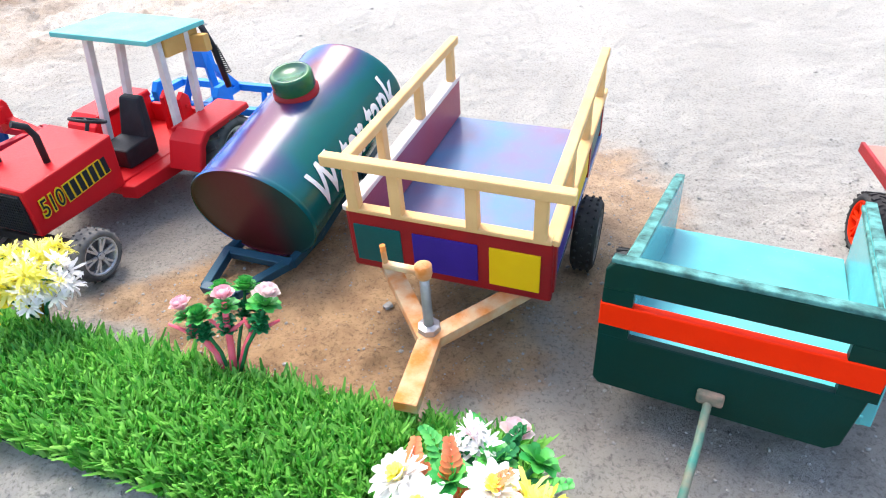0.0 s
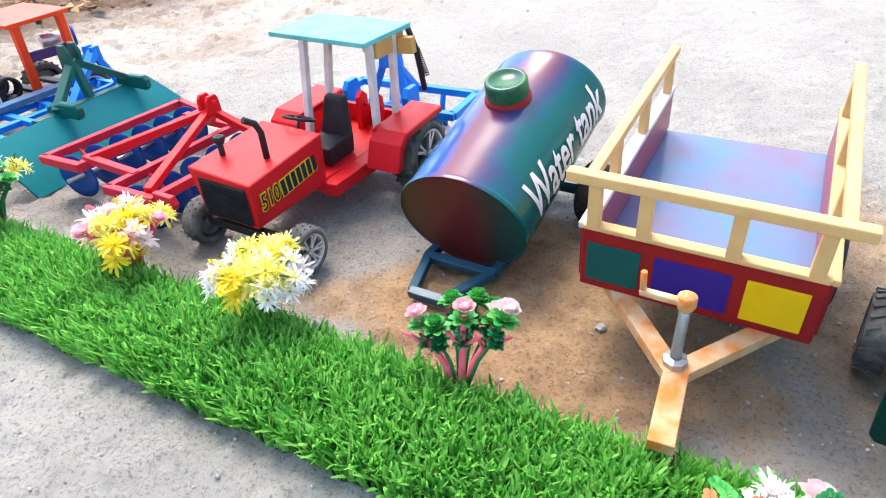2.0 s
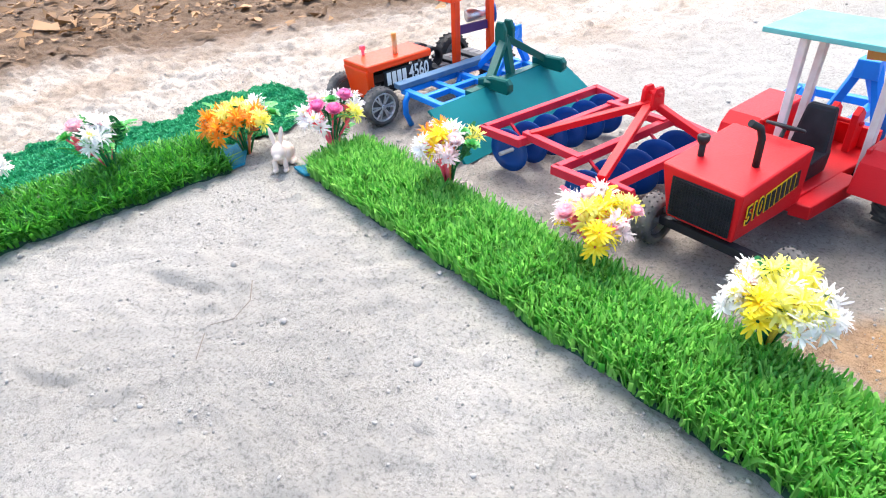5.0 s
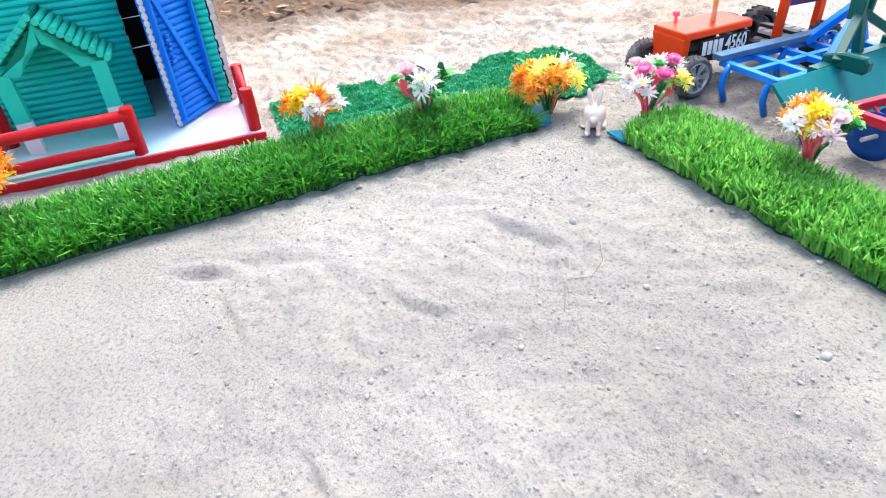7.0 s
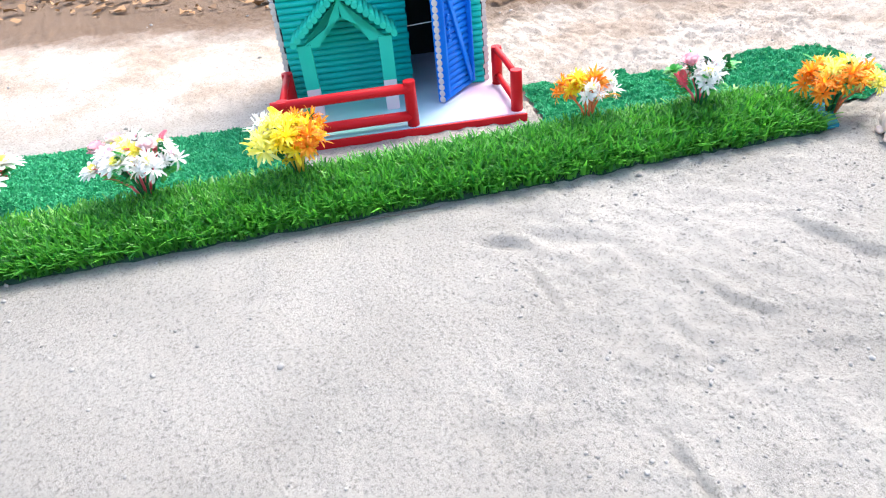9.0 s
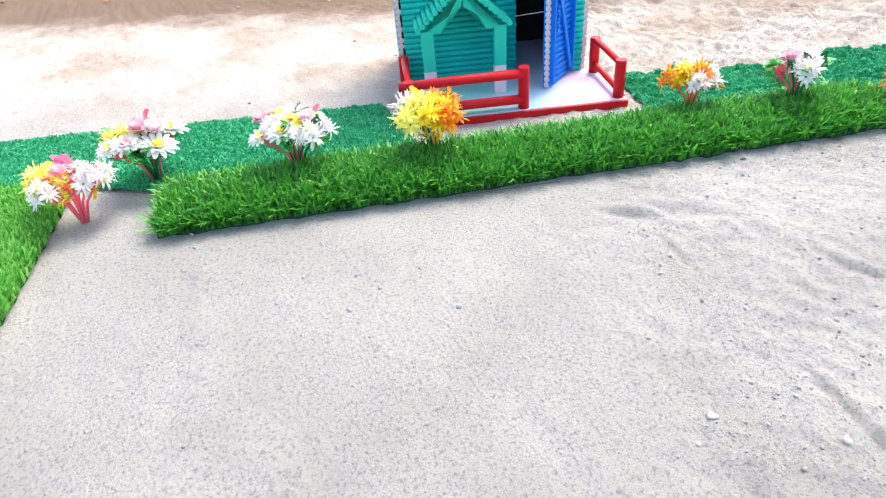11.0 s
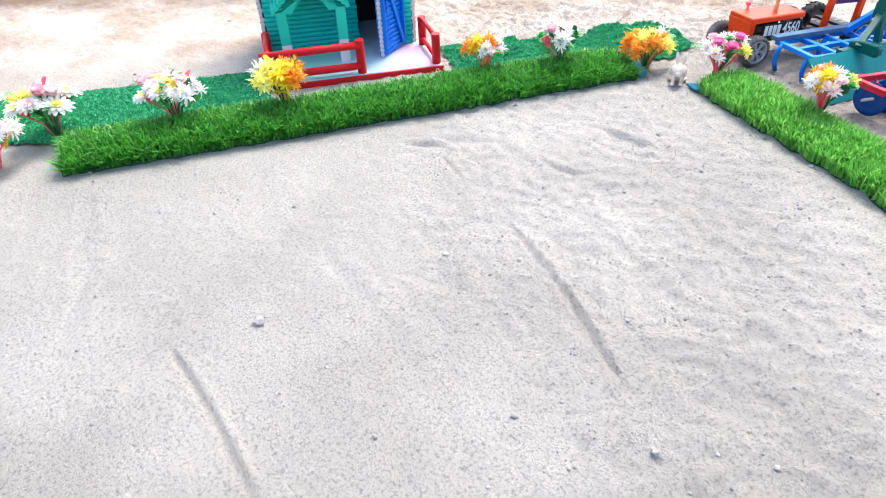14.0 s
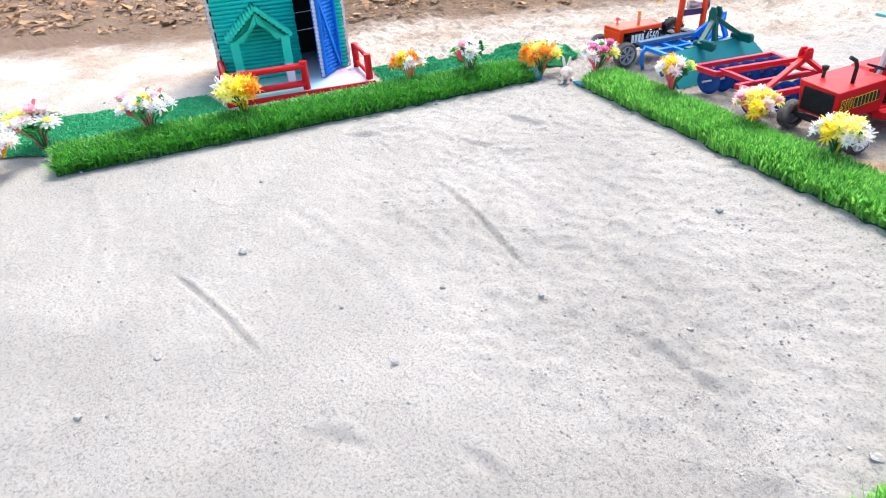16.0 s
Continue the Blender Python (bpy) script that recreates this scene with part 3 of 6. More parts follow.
def wheel(parent, at, R, W, rim_mat, tyre_mat, spokes=6, side=1, lugs="bars", dots=28):
    """A wheel on an axle along x; its face looks along side. Hub with tyre and rim."""
    hub = part("wheel", lathe(B(), [(-W * 0.42, 0.0005), (-W * 0.42, R * 0.16), (W * 0.44 * 1, R * 0.16), (W * 0.44, 0.0005)], 16), GREYPART, parent)
    hub.matrix_basis = pose(*at, 0, 0, 0 if side > 0 else 180)
    bm = B()
    lathe(bm, [(-W / 2, R * 0.7), (-W / 2, R * 0.88), (-W * 0.4, R * 0.96), (-W * 0.2, R), (W * 0.2, R), (W * 0.4, R * 0.96), (W / 2, R * 0.88), (W / 2, R * 0.76), (W * 0.36, R * 0.72), (-W / 2, R * 0.7)], 40)
    for k in range(dots):
        a = 2 * math.pi * k / dots
        if lugs == "bars":
            for s in (-1, 1):
                t = (k + (0.5 if s > 0 else 0)) * 2 * math.pi / dots
                m = Matrix.Rotation(t, 4, "X") @ pose(s * W * 0.23, 0, R * 1.0, 0, 0, s * 28)
                c = bmesh.new()
                bmesh.ops.create_cube(c, size=1, matrix=m @ Matrix.Diagonal((W * 0.44, R * 0.09, R * 0.07, 1)))
                merge(bm, c)
        else:
            for s in (-0.3, 0.0, 0.3):
                t = (k + (0.5 if s == 0 else 0)) * 2 * math.pi / dots
                c = bmesh.new()
                bmesh.ops.create_cone(c, cap_ends=True, segments=6, radius1=R * 0.05, radius2=R * 0.03, depth=R * 0.08, matrix=Matrix.Rotation(t, 4, "X") @ pose(s * W, 0, R * 1.0))
                merge(bm, c)
    part("tyre", bm, tyre_mat, hub)
    bm = B()
    lathe(bm, [(-W * 0.3, R * 0.73), (W * 0.42, R * 0.76), (W * 0.48, R * 0.72), (W * 0.42, R * 0.66), (W * 0.1, R * 0.62), (-W * 0.3, R * 0.6)], 36)
    lathe(bm, [(W * 0.05, R * 0.64), (W * 0.02, R * 0.1), (W * 0.02, 0.0005)], 24, mat=1)
    for k in range(spokes):
        a = 2 * math.pi * k / spokes
        for da in (-0.16, 0.16):
            beam(bm, (W * 0.34, R * 0.1 * math.cos(a), R * 0.1 * math.sin(a)), (W * 0.36, R * 0.67 * math.cos(a + da), R * 0.67 * math.sin(a + da)), R * 0.09, W * 0.12, 0.0006)
    lathe(bm, [(W * 0.3, R * 0.16), (W * 0.44, R * 0.15), (W * 0.46, R * 0.1), (W * 0.46, 0.0005)], 16)
    part("rim", bm, [rim_mat, GREYPART], hub)
    return hub


def marks(count, w, h, gap, bar):
    """A row of plain blocks in place of a maker's lettering, in x, y."""
    bm = B()
    x = -(count * (w + gap) - gap) / 2
    for k in range(count):
        box(bm, (x + w / 2, 0, 0), (w, h, 0.0006), bevel=0)
        x += w + gap
    return bm


def stand(bm, m):
    bmesh.ops.transform(bm, matrix=m, verts=bm.verts)
    return bm


# red tractor with the teal roof
tr = thing("toy_tractor", pose(-0.434, 1.05, 0, 0, 0, -18), "red wooden toy tractor with teal roof and white posts", "toy tractor", "toy tractors")
XC = -0.032
hood = part("hood", hexa(B(), [(XC - 0.05, -0.012, 0.06), (XC + 0.05, -0.012, 0.06), (XC + 0.056, 0.138, 0.066), (XC - 0.058, 0.138, 0.066), (XC - 0.064, -0.016, 0.138), (XC + 0.054, -0.016, 0.132), (XC + 0.058, 0.138, 0.149), (XC - 0.06, 0.138, 0.151)], 0.003), RED, tr)
bm = B()
box(bm, (XC, -0.0155, 0.096), (0.09, 0.003, 0.058), bevel=0.0006)
for k in range(19):
    box(bm, (XC - 0.0405 + k * 0.0045, -0.0178, 0.096), (0.0009, 0.0012, 0.056), bevel=0)
for k in range(13):
    box(bm, (XC, -0.0184, 0.069 + k * 0.0045), (0.088, 0.0012, 0.0009), bevel=0)
part("grille", bm, BLACK, hood, "black wire-mesh grille")
side_pose = pose(XC + 0.0555, 0.057, 0.104, 90, 0, 90) @ pose(0, 0, 0, 0, 0, 7)
for dz, off, mt in ((0.0, 0.0022, YELLOWMARK), (0.0008, 0.0, BLACK)):
    a = lettering("510", 0.036, 0.0008, 0.12, off, 0.72)
    bmesh.ops.translate(a, vec=(-0.041, 0, dz), verts=a.verts)
    b = marks(7, 0.0082, 0.025, 0.0034, 0) if not off else marks(7, 0.0112, 0.0285, 0.0004, 0)
    bmesh.ops.translate(b, vec=(0.022, 0, dz + 0.0004), verts=b.verts)
    merge(a, b)
    o = part("lettering", stand(a, side_pose), mt, hood, "yellow and black painted lettering" if off else "")
part("exhaust_pipe", tube(B(), [(-0.005, 0.052, 0.135), (-0.004, 0.05, 0.18), (-0.006, 0.044, 0.195), (-0.012, 0.03, 0.204)], 0.0048, 10), BLACK, tr)
bm = tube(B(), [(-0.07, 0.03, 0.132), (-0.07, 0.03, 0.163)], 0.0045, 10)
lathe_b = lathe(bmesh.new(), [(0.158, 0.005), (0.163, 0.008), (0.17, 0.0085), (0.171, 0.005), (0.166, 0.0005)], 14, "z")
bmesh.ops.translate(lathe_b, vec=(-0.07, 0.03, 0), verts=lathe_b.verts)
part("air_intake", merge(bm, lathe_b), BLACK, tr)
bm = B()
hexa(bm, [(XC - 0.05, 0.13, 0.05), (XC + 0.05, 0.13, 0.05), (XC + 0.06, 0.34, 0.055), (XC - 0.06, 0.34, 0.055), (XC - 0.05, 0.13, 0.07), (XC + 0.05, 0.13, 0.07), (XC + 0.065, 0.34, 0.078), (XC - 0.065, 0.34, 0.078)])
hexa(bm, [(XC + 0.048, 0.13, 0.045), (XC + 0.075, 0.135, 0.045), (XC + 0.085, 0.25, 0.05), (XC + 0.05, 0.25, 0.05), (XC + 0.048, 0.13, 0.066), (XC + 0.075, 0.135, 0.066), (XC + 0.085, 0.25, 0.074), (XC + 0.05, 0.25, 0.074)])
hexa(bm, [(XC - 0.075, 0.135, 0.045), (XC - 0.048, 0.13, 0.045), (XC - 0.05, 0.25, 0.05), (XC - 0.085, 0.25, 0.05), (XC - 0.075, 0.135, 0.066), (XC - 0.048, 0.13, 0.066), (XC - 0.05, 0.25, 0.074), (XC - 0.085, 0.25, 0.074)])
part("deck", bm, RED, tr)
part("front_axle", box(B(), (-0.01, 0.0, 0.045), (0.17, 0.014, 0.014)), BLACK, tr)
part("rear_axle", box(B(), (XC, 0.298, 0.06), (0.22, 0.02, 0.018)), BLACK, tr)
SX = XC + 0.014
seat = part("seat", hexa(B(), [(SX - 0.024, 0.172, 0.072), (SX + 0.024, 0.172, 0.072), (SX + 0.026, 0.235, 0.075), (SX - 0.026, 0.235, 0.075), (SX - 0.028, 0.168, 0.105), (SX + 0.028, 0.168, 0.105), (SX + 0.028, 0.235, 0.11), (SX - 0.028, 0.235, 0.11)], 0.003), BLACK, tr)
part("backrest", hexa(B(), [(SX - 0.027, 0.215, 0.105), (SX + 0.027, 0.215, 0.105), (SX + 0.027, 0.236, 0.105), (SX - 0.027, 0.236, 0.105), (SX - 0.02, 0.228, 0.168), (SX + 0.02, 0.228, 0.168), (SX + 0.02, 0.242, 0.17), (SX - 0.02, 0.242, 0.17)], 0.004), BLACK, seat)
bm = B()
ring = [(0.024 * math.cos(a), 0.024 * math.sin(a), 0) for a in [2 * math.pi * k / 28 for k in range(29)]]
tube(bm, ring, 0.0024, 8, caps=False)
for a in (0.5, 2.6, 4.7):
    tube(bm, [(0, 0, -0.003), (0.024 * math.cos(a), 0.024 * math.sin(a), 0)], 0.0018, 6)
tube(bm, [(0, 0, 0), (0, -0.004, -0.04)], 0.003, 8)
part("steering_wheel", stand(bm, pose(XC + 0.008, 0.15, 0.16, -22)), BLACK, tr)
for x, y, x2, y2 in ((XC - 0.022, 0.196, XC - 0.03, 0.228), (XC - 0.024, 0.25, XC - 0.028, 0.288), (XC + 0.08, 0.25, XC + 0.08, 0.25), (XC + 0.088, 0.295, XC + 0.086, 0.305)):
    part("post", beam(B(), (x, y, 0.07), (x2, y2, 0.26), 0.011, 0.011), WHITEWOOD, tr)
roof = part("roof", box(B(), (XC + 0.006, 0.278, 0.262), (0.186, 0.13, 0.008), (0, 0, 0), 0.0015), TEALROOF, tr)
bm = beam(B(), (XC + 0.02, 0.318, 0.23), (XC + 0.118, 0.318, 0.238), 0.014, 0.026)
beam(bm, (XC + 0.08, 0.256, 0.244), (XC + 0.082, 0.33, 0.244), 0.02, 0.03)
part("crossbeam", bm, WOODRAW, tr, "honey-coloured wooden crossbeam")
bm = tube(B(), [(XC + 0.1, 0.332, 0.258), (XC + 0.108, 0.34, 0.225), (XC + 0.114, 0.35, 0.155)], 0.005, 10)
for k in range(14):
    f = 0.68 * k / 19
    lathe_b = lathe(bmesh.new(), [(-0.001, 0.0068), (0.001, 0.0068)], 10, "z")
    bmesh.ops.translate(lathe_b, vec=(XC + 0.108 + 0.017 * f, 0.34 + 0.025 * f, 0.225 - 0.095 * f), verts=lathe_b.verts)
    merge(bm, lathe_b)
part("lift_screw", bm, BLACK, tr)
fender_line = [(0.200, 0.070), (0.214, 0.112), (0.232, 0.127), (0.345, 0.133), (0.35, 0.122), (0.24, 0.115), (0.226, 0.104), (0.214, 0.070)]
for x in (XC + 0.118, XC - 0.092):
    fb = plate(B(), fender_line, 0.062, None, 0.002)
    bmesh.ops.transform(fb, matrix=Matrix.Translation((x, 0, 0)) @ Matrix(((0, 1, 0, 0), (1, 0, 0, 0), (0, 0, 1, 0), (0, 0, 0, 1))), verts=fb.verts)
    box(fb, (x - math.copysign(0.028, x - XC), 0.285, 0.098), (0.006, 0.12, 0.06))
    part("fender", fb, RED, tr)
bm = B()
for x in (XC - 0.004, XC + 0.03):
    plate(bm, [(-0.014, 0), (0.014, 0), (0.012, 0.06), (0.0, 0.07), (-0.012, 0.06)], 0.01, pose(x, 0.325, 0.075, 0, 0, 90))
tube(bm, [(XC - 0.012, 0.325, 0.12), (XC + 0.04, 0.325, 0.12)], 0.004, 8)
box(bm, (XC, 0.345, 0.085), (0.12, 0.01, 0.05))
part("hitch", bm, RED, tr)
for x, s in ((0.086, 1), (-0.108, -1)):
    wheel(tr, (x, 0.0, 0.039), 0.037, 0.03, SILVER, DUSTY, 6, s, "dots", 22)
for x, s in ((XC + 0.13, 1), (XC - 0.106, -1)):
    wheel(tr, (x, 0.298, 0.062), 0.060, 0.044, SILVER, DUSTY, 5, s, "bars", 20)

# blue plough behind the red tractor
pl = thing("toy_plough", pose(-0.455, 1.62, 0, 0, 0, -14), "bright blue painted toy plough with square frame", "toy plough")
bm = B()
for a, b in (((0, 0, 0.075), (0.28, 0, 0.075)), ((0, -0.12, 0.075), (0.28, -0.12, 0.075)), ((0.005, -0.12, 0.075), (0.005, 0, 0.075)), ((0.275, -0.12, 0.075), (0.275, 0, 0.075)), ((0.14, -0.12, 0.075), (0.14, 0, 0.075))):
    beam(bm, a, b, 0.016, 0.014)
part("frame", bm, BLUE, pl)
for x in (0.07, 0.2):
    part("lug", plate(B(), [(-0.022, 0), (0.022, 0), (0.024, 0.04), (0.014, 0.055), (-0.014, 0.055), (-0.024, 0.04)], 0.012, pose(x, -0.14, 0.075, 0, 0, 90)), BLUE, pl)
bm = B()
beam(bm, (0.1, -0.12, 0.08), (0.13, -0.1, 0.17), 0.012, 0.014)
beam(bm, (0.18, -0.12, 0.08), (0.15, -0.1, 0.17), 0.012, 0.014)
beam(bm, (0.14, -0.1, 0.165), (0.14, -0.01, 0.08), 0.014, 0.014)
plate(bm, [(-0.02, 0), (0.02, 0), (0.016, 0.03), (-0.016, 0.03)], 0.03, pose(0.14, -0.1, 0.15))
part("mast", bm, BLUE, pl)
for x, y in ((0.03, -0.12), (0.14, -0.12), (0.25, -0.12), (0.08, 0), (0.2, 0)):
    part("tine", beam(tube(B(), [(x, y, 0.078), (x, y - 0.01, 0.04), (x, y + 0.004, 0.0)], 0.006, 8), (x - 0.008, y + 0.004, 0.004), (x + 0.008, y - 0.01, 0.016), 0.012, 0.004), BLUE, pl)

# tank trailer
def tank_paint():
    """Sprayed enamel: teal low down the flanks, plum and blue over the crown, wine red at the ends. An olive and blue
    highlight is painted along the left flank.
    """
    m = surface("sprayed_enamel_with_sheen", (0.02, 0.15, 0.17), (0.05, 0.04, 0.16), 6, 0.2, coat=0.4, spec=0.25, fine=500, bump=0.05)
    nt = m.node_tree
    b = nt.nodes["Principled BSDF"]
    L, N = nt.links.new, nt.nodes.new
    tc, sp = N("ShaderNodeTexCoord"), N("ShaderNodeSeparateXYZ")
    L(tc.outputs["Object"], sp.inputs[0])
    nz = N("ShaderNodeTexNoise")
    nz.inputs["Scale"].default_value = 9
    L(tc.outputs["Object"], nz.inputs["Vector"])
    ad = N("ShaderNodeMath")
    ad.operation = "MULTIPLY_ADD"
    ad.inputs[1].default_value = 0.09
    L(nz.outputs[0], ad.inputs[0])
    L(sp.outputs[0], ad.inputs[2])
    cr = N("ShaderNodeValToRGB")
    rg = N("ShaderNodeMapRange")
    rg.inputs[1].default_value, rg.inputs[2].default_value = -0.05, 0.14
    L(ad.outputs[0], rg.inputs[0])
    L(rg.outputs[0], cr.inputs[0])
    e = cr.color_ramp.elements
    # first stops, olive then bright blue: the left flank's highlight put into the colour
    e[0].position, e[0].color = 0.0, (0.04, 0.14, 0.05, 1)
    e[1].position, e[1].color = 0.87, (0.0008, 0.095, 0.085, 1)
    for p, c in ((0.12, (0.006, 0.16, 0.42, 1)), (0.3, (0.015, 0.07, 0.3, 1)), (0.43, (0.12, 0.016, 0.05, 1)), (0.58, (0.1, 0.02, 0.065, 1)), (0.7, (0.03, 0.04, 0.12, 1)), (0.8, (0.003, 0.085, 0.11, 1))):
        e.new(p).color = c
    L(cr.outputs[0], b.inputs["Base Color"])
    return m


tank = thing("toy_tank_trailer", pose(-0.1334, 1.0524, 0.084, 14.35, -1.2, -18.7), "sprayed teal and plum toy water tank trailer with green lid", "toy trailer", "toy trailers")
TA, TB, TL, LIDY = 0.0958, 0.0788, 0.3095, 0.181
bm = B()
seg = 64
rings = []
for y, k in ((0.0, 0.985), (0.004, 1.0), (0.007, 0.99), (0.01, 0.985), (0.1, 0.985), (0.2, 0.985), (TL - 0.01, 0.985), (TL - 0.006, 1.0), (TL, 0.985)):
    rings.append([bm.verts.new((TA * k * math.cos(2 * math.pi * i / seg), y, TB * k * math.sin(2 * math.pi * i / seg))) for i in range(seg)])
for a, b in zip(rings, rings[1:]):
    for i in range(seg):
        bm.faces.new((a[i], a[(i + 1) % seg], b[(i + 1) % seg], b[i])).smooth = True
body = part("barrel", bm, tank_paint(), tank)
WINE = surface("wine_enamel", (0.085, 0.016, 0.018), (0.012, 0.05, 0.055), 9, 0.35, coat=0.1, spec=0.15, mix=0.8, bump=0.06)
overspray(WINE, [(0.0, (0.05, 0.035, 0.012)), (0.3, (0.09, 0.018, 0.012)), (0.55, (0.1, 0.014, 0.016)), (0.75, (0.02, 0.035, 0.03)), (1.0, (0.002, 0.06, 0.05))], -0.1, 0.1)
for y, s in ((0.0015, -1), (TL - 0.0015, 1)):
    bm = B()
    c = bm.verts.new((0, y + s * 0.0, 0))
    rim = [bm.verts.new((TA * 0.985 * math.cos(2 * math.pi * i / seg), y, TB * 0.985 * math.sin(2 * math.pi * i / seg))) for i in range(seg)]
    inner = [bm.verts.new((TA * 0.955 * math.cos(2 * math.pi * i / seg), y - s * 0.002, TB * 0.955 * math.sin(2 * math.pi * i / seg))) for i in range(seg)]
    c.co.y = y - s * 0.002
    for i in range(seg):
        bm.faces.new((rim[i], rim[(i + 1) % seg], inner[(i + 1) % seg], inner[i]))
        bm.faces.new((inner[i], inner[(i + 1) % seg], c))
    part("end_plate", bm, WINE, tank, "dark wine-red end plate")
bm = lathe(B(), [(0, 0.0335), (0.006, 0.0335), (0.008, 0.03), (0.01, 0.0285)], 36, "z")
part("collar", stand(bm, pose(-0.004, LIDY, TB - 0.005)), MAROON, tank)
bm = lathe(B(), [(0.008, 0.029), (0.012, 0.031), (0.03, 0.0305), (0.0335, 0.0285), (0.0335, 0.024), (0.031, 0.022), (0.0305, 0.0005)], 36, "z")
part("lid", stand(bm, pose(-0.004, LIDY, TB - 0.005)), LIDGREEN, tank, "glossy green screw lid")
bm = lettering("Water tank", 0.078, 0.0004, 0.22, 0.0012, 0.96)
bmesh.ops.subdivide_edges(bm, edges=[e for e in bm.edges if e.calc_length() > 0.006], cuts=3)
bmesh.ops.triangulate(bm, faces=bm.faces)
for v in bm.verts:
    u, w, d = v.co.x, v.co.y, v.co.z
    a = 0.27 + w / 0.08
    v.co = Vector(((TA * 0.985 + 0.0012 + d) * math.cos(a), TL / 2 + 0.004 + u * 0.72, (TB * 0.985 + 0.0012 + d) * math.sin(a)))
part("lettering", bm, LETTER, tank, "white brush-script lettering")
bm = B()
zf = -TB - 0.006
for a, b in (((-0.052, 0.06, zf), (-0.054, -0.02, -0.064)), ((0.048, 0.06, zf), (0.05, -0.02, -0.064)), ((-0.054, -0.016, -0.064), (-0.03, -0.098, -0.045)), ((0.05, -0.016, -0.064), (0.016, -0.098, -0.045)), ((-0.058, -0.022, -0.062), (0.054, -0.022, -0.062)), ((-0.034, -0.098, -0.045), (0.02, -0.098, -0.045)), ((-0.052, 0.05, zf), (-0.052, 0.27, zf)), ((0.048, 0.05, zf), (0.048, 0.27, zf))):
    beam(bm, a, b, 0.013, 0.013)
for y in (0.06, 0.25):
    box(bm, (0, y, zf + 0.012), (0.11, 0.014, 0.022))
part("drawbar_frame", bm, NAVY, tank)
part("axle", box(B(), (0, 0.2, -0.089), (0.2, 0.012, 0.012)), NAVY, tank)
for x, s in ((0.112, 1), (-0.112, -1)):
    wheel(tank, (x, 0.2, -0.089), 0.046, 0.034, DISC, RUBBER, 6, s, "dots", 24)

# painted farm trailer with wooden rails
ft = thing("toy_farm_trailer", pose(0.0232, 0.9493, 0.08, 5, -0.6, -18.4), "painted toy farm trailer with pale wooden rails", "toy trailer", "toy trailers")
WB, LB, HB = 0.237, 0.369, 0.081
BEDFLOOR = surface("violet_blue_floor", (0.08, 0.2, 0.36), (0.22, 0.11, 0.18), 9, 0.2, spec=0.4, coat=0.6, bump=0.05, mix=0.8)
LEAN_IN = Matrix.Translation((WB, 0, 0)) @ pose(0, 0, 0, 0, 0, 1.0) @ Matrix.Translation((-WB, 0, 0))
part("floor", box(B(), (WB / 2, LB / 2, 0.008), (WB - 0.004, LB - 0.004, 0.012)), BEDFLOOR, ft, "glossy violet-blue floor")
for x, s in ((0.005, -1), (WB - 0.005, 1)):
    w = part("side_wall", box(B(), (x, LB / 2 + 0.004, HB / 2 + 0.008), (0.008, LB - 0.008, HB - 0.018)), PLUM, ft, "plum painted side wall")
    for k, mt in enumerate((PANELBLUE, YELLOW, PANELTEAL)):
        part("panel", box(B(), (x + s * 0.0045, 0.066 + k * 0.119, HB / 2 + 0.006), (0.0035, 0.1, HB * 0.55)), mt, w)
    for k in range(4):
        part("batten", box(B(), (x + s * 0.005, 0.008 + k * 0.118, HB / 2 + 0.006), (0.0045, 0.012, HB - 0.012)), MAROON, w)
    bm = B()
    box(bm, (x + s * 0.002, LB / 2, HB), (0.016, LB, 0.008), bevel=0.002)
    part("ledge", bm, WOOD if s > 0 else WHITEWOOD, w)
    if s > 0:
        w.matrix_basis = LEAN_IN
fp = part("front_panel", box(B(), (WB / 2, 0.004, HB / 2), (WB, 0.01, HB), (0, 0, 0), 0.004), MAROON, ft, "maroon front panel")
for x, wd, mt in ((0.036, 0.058, PANELTEAL), (0.117, 0.076, PANELBLUE), (0.196, 0.056, YELLOW)):
    part("panel", box(B(), (x, -0.0012, HB / 2 - 0.003), (wd, 0.003, HB - 0.03), (0, 0, 0), 0.001), mt, fp)
part("ledge", box(B(), (WB / 2, 0.003, HB + 0.002), (WB - 0.004, 0.014, 0.006), (0, 0, 0), 0.002), WOOD, fp)
for x in (0.012, 0.064, 0.150, 0.222):
    part("post", box(B(), (x, 0.002, 0.112), (0.014, 0.012, 0.059), (0, 0, 0), 0.0015, 0.95), WOOD, ft)
part("rail", box(B(), (WB / 2, -0.001, 0.143), (WB + 0.036, 0.014, 0.013), (0, 0.4, 0), 0.002), WOOD, ft)
for x in (0.004, WB - 0.004):
    for y in (0.1, 0.22, 0.345):
        o = part("post", box(B(), (x, y, 0.108), (0.011, 0.015, 0.055), (0, 0, 0), 0.0015, 0.92), WOOD, ft)
        o.matrix_basis = LEAN_IN if x > 0.1 else Matrix()
    o = part("rail", box(B(), (x, LB / 2, 0.139), (0.012, LB, 0.012), (0, 0, 0), 0.002), WOOD, ft)
    o.matrix_basis = LEAN_IN if x > 0.1 else Matrix()
for a, b, w in (((0.032, 0.02, -0.006), (0.128, -0.09, -0.004), 0.02), ((0.205, 0.02, -0.0065), (0.128, -0.088, -0.0045), 0.02), ((0.128, -0.075, -0.004), (0.136, -0.172, -0.008), 0.024)):
    part("drawbar", beam(B(), a, b, w, 0.0145), RUST, ft, "rusty ochre drawbar")
bm = tube(B(), [(0.125, -0.078, -0.02), (0.125, -0.078, 0.085)], 0.0042, 12)
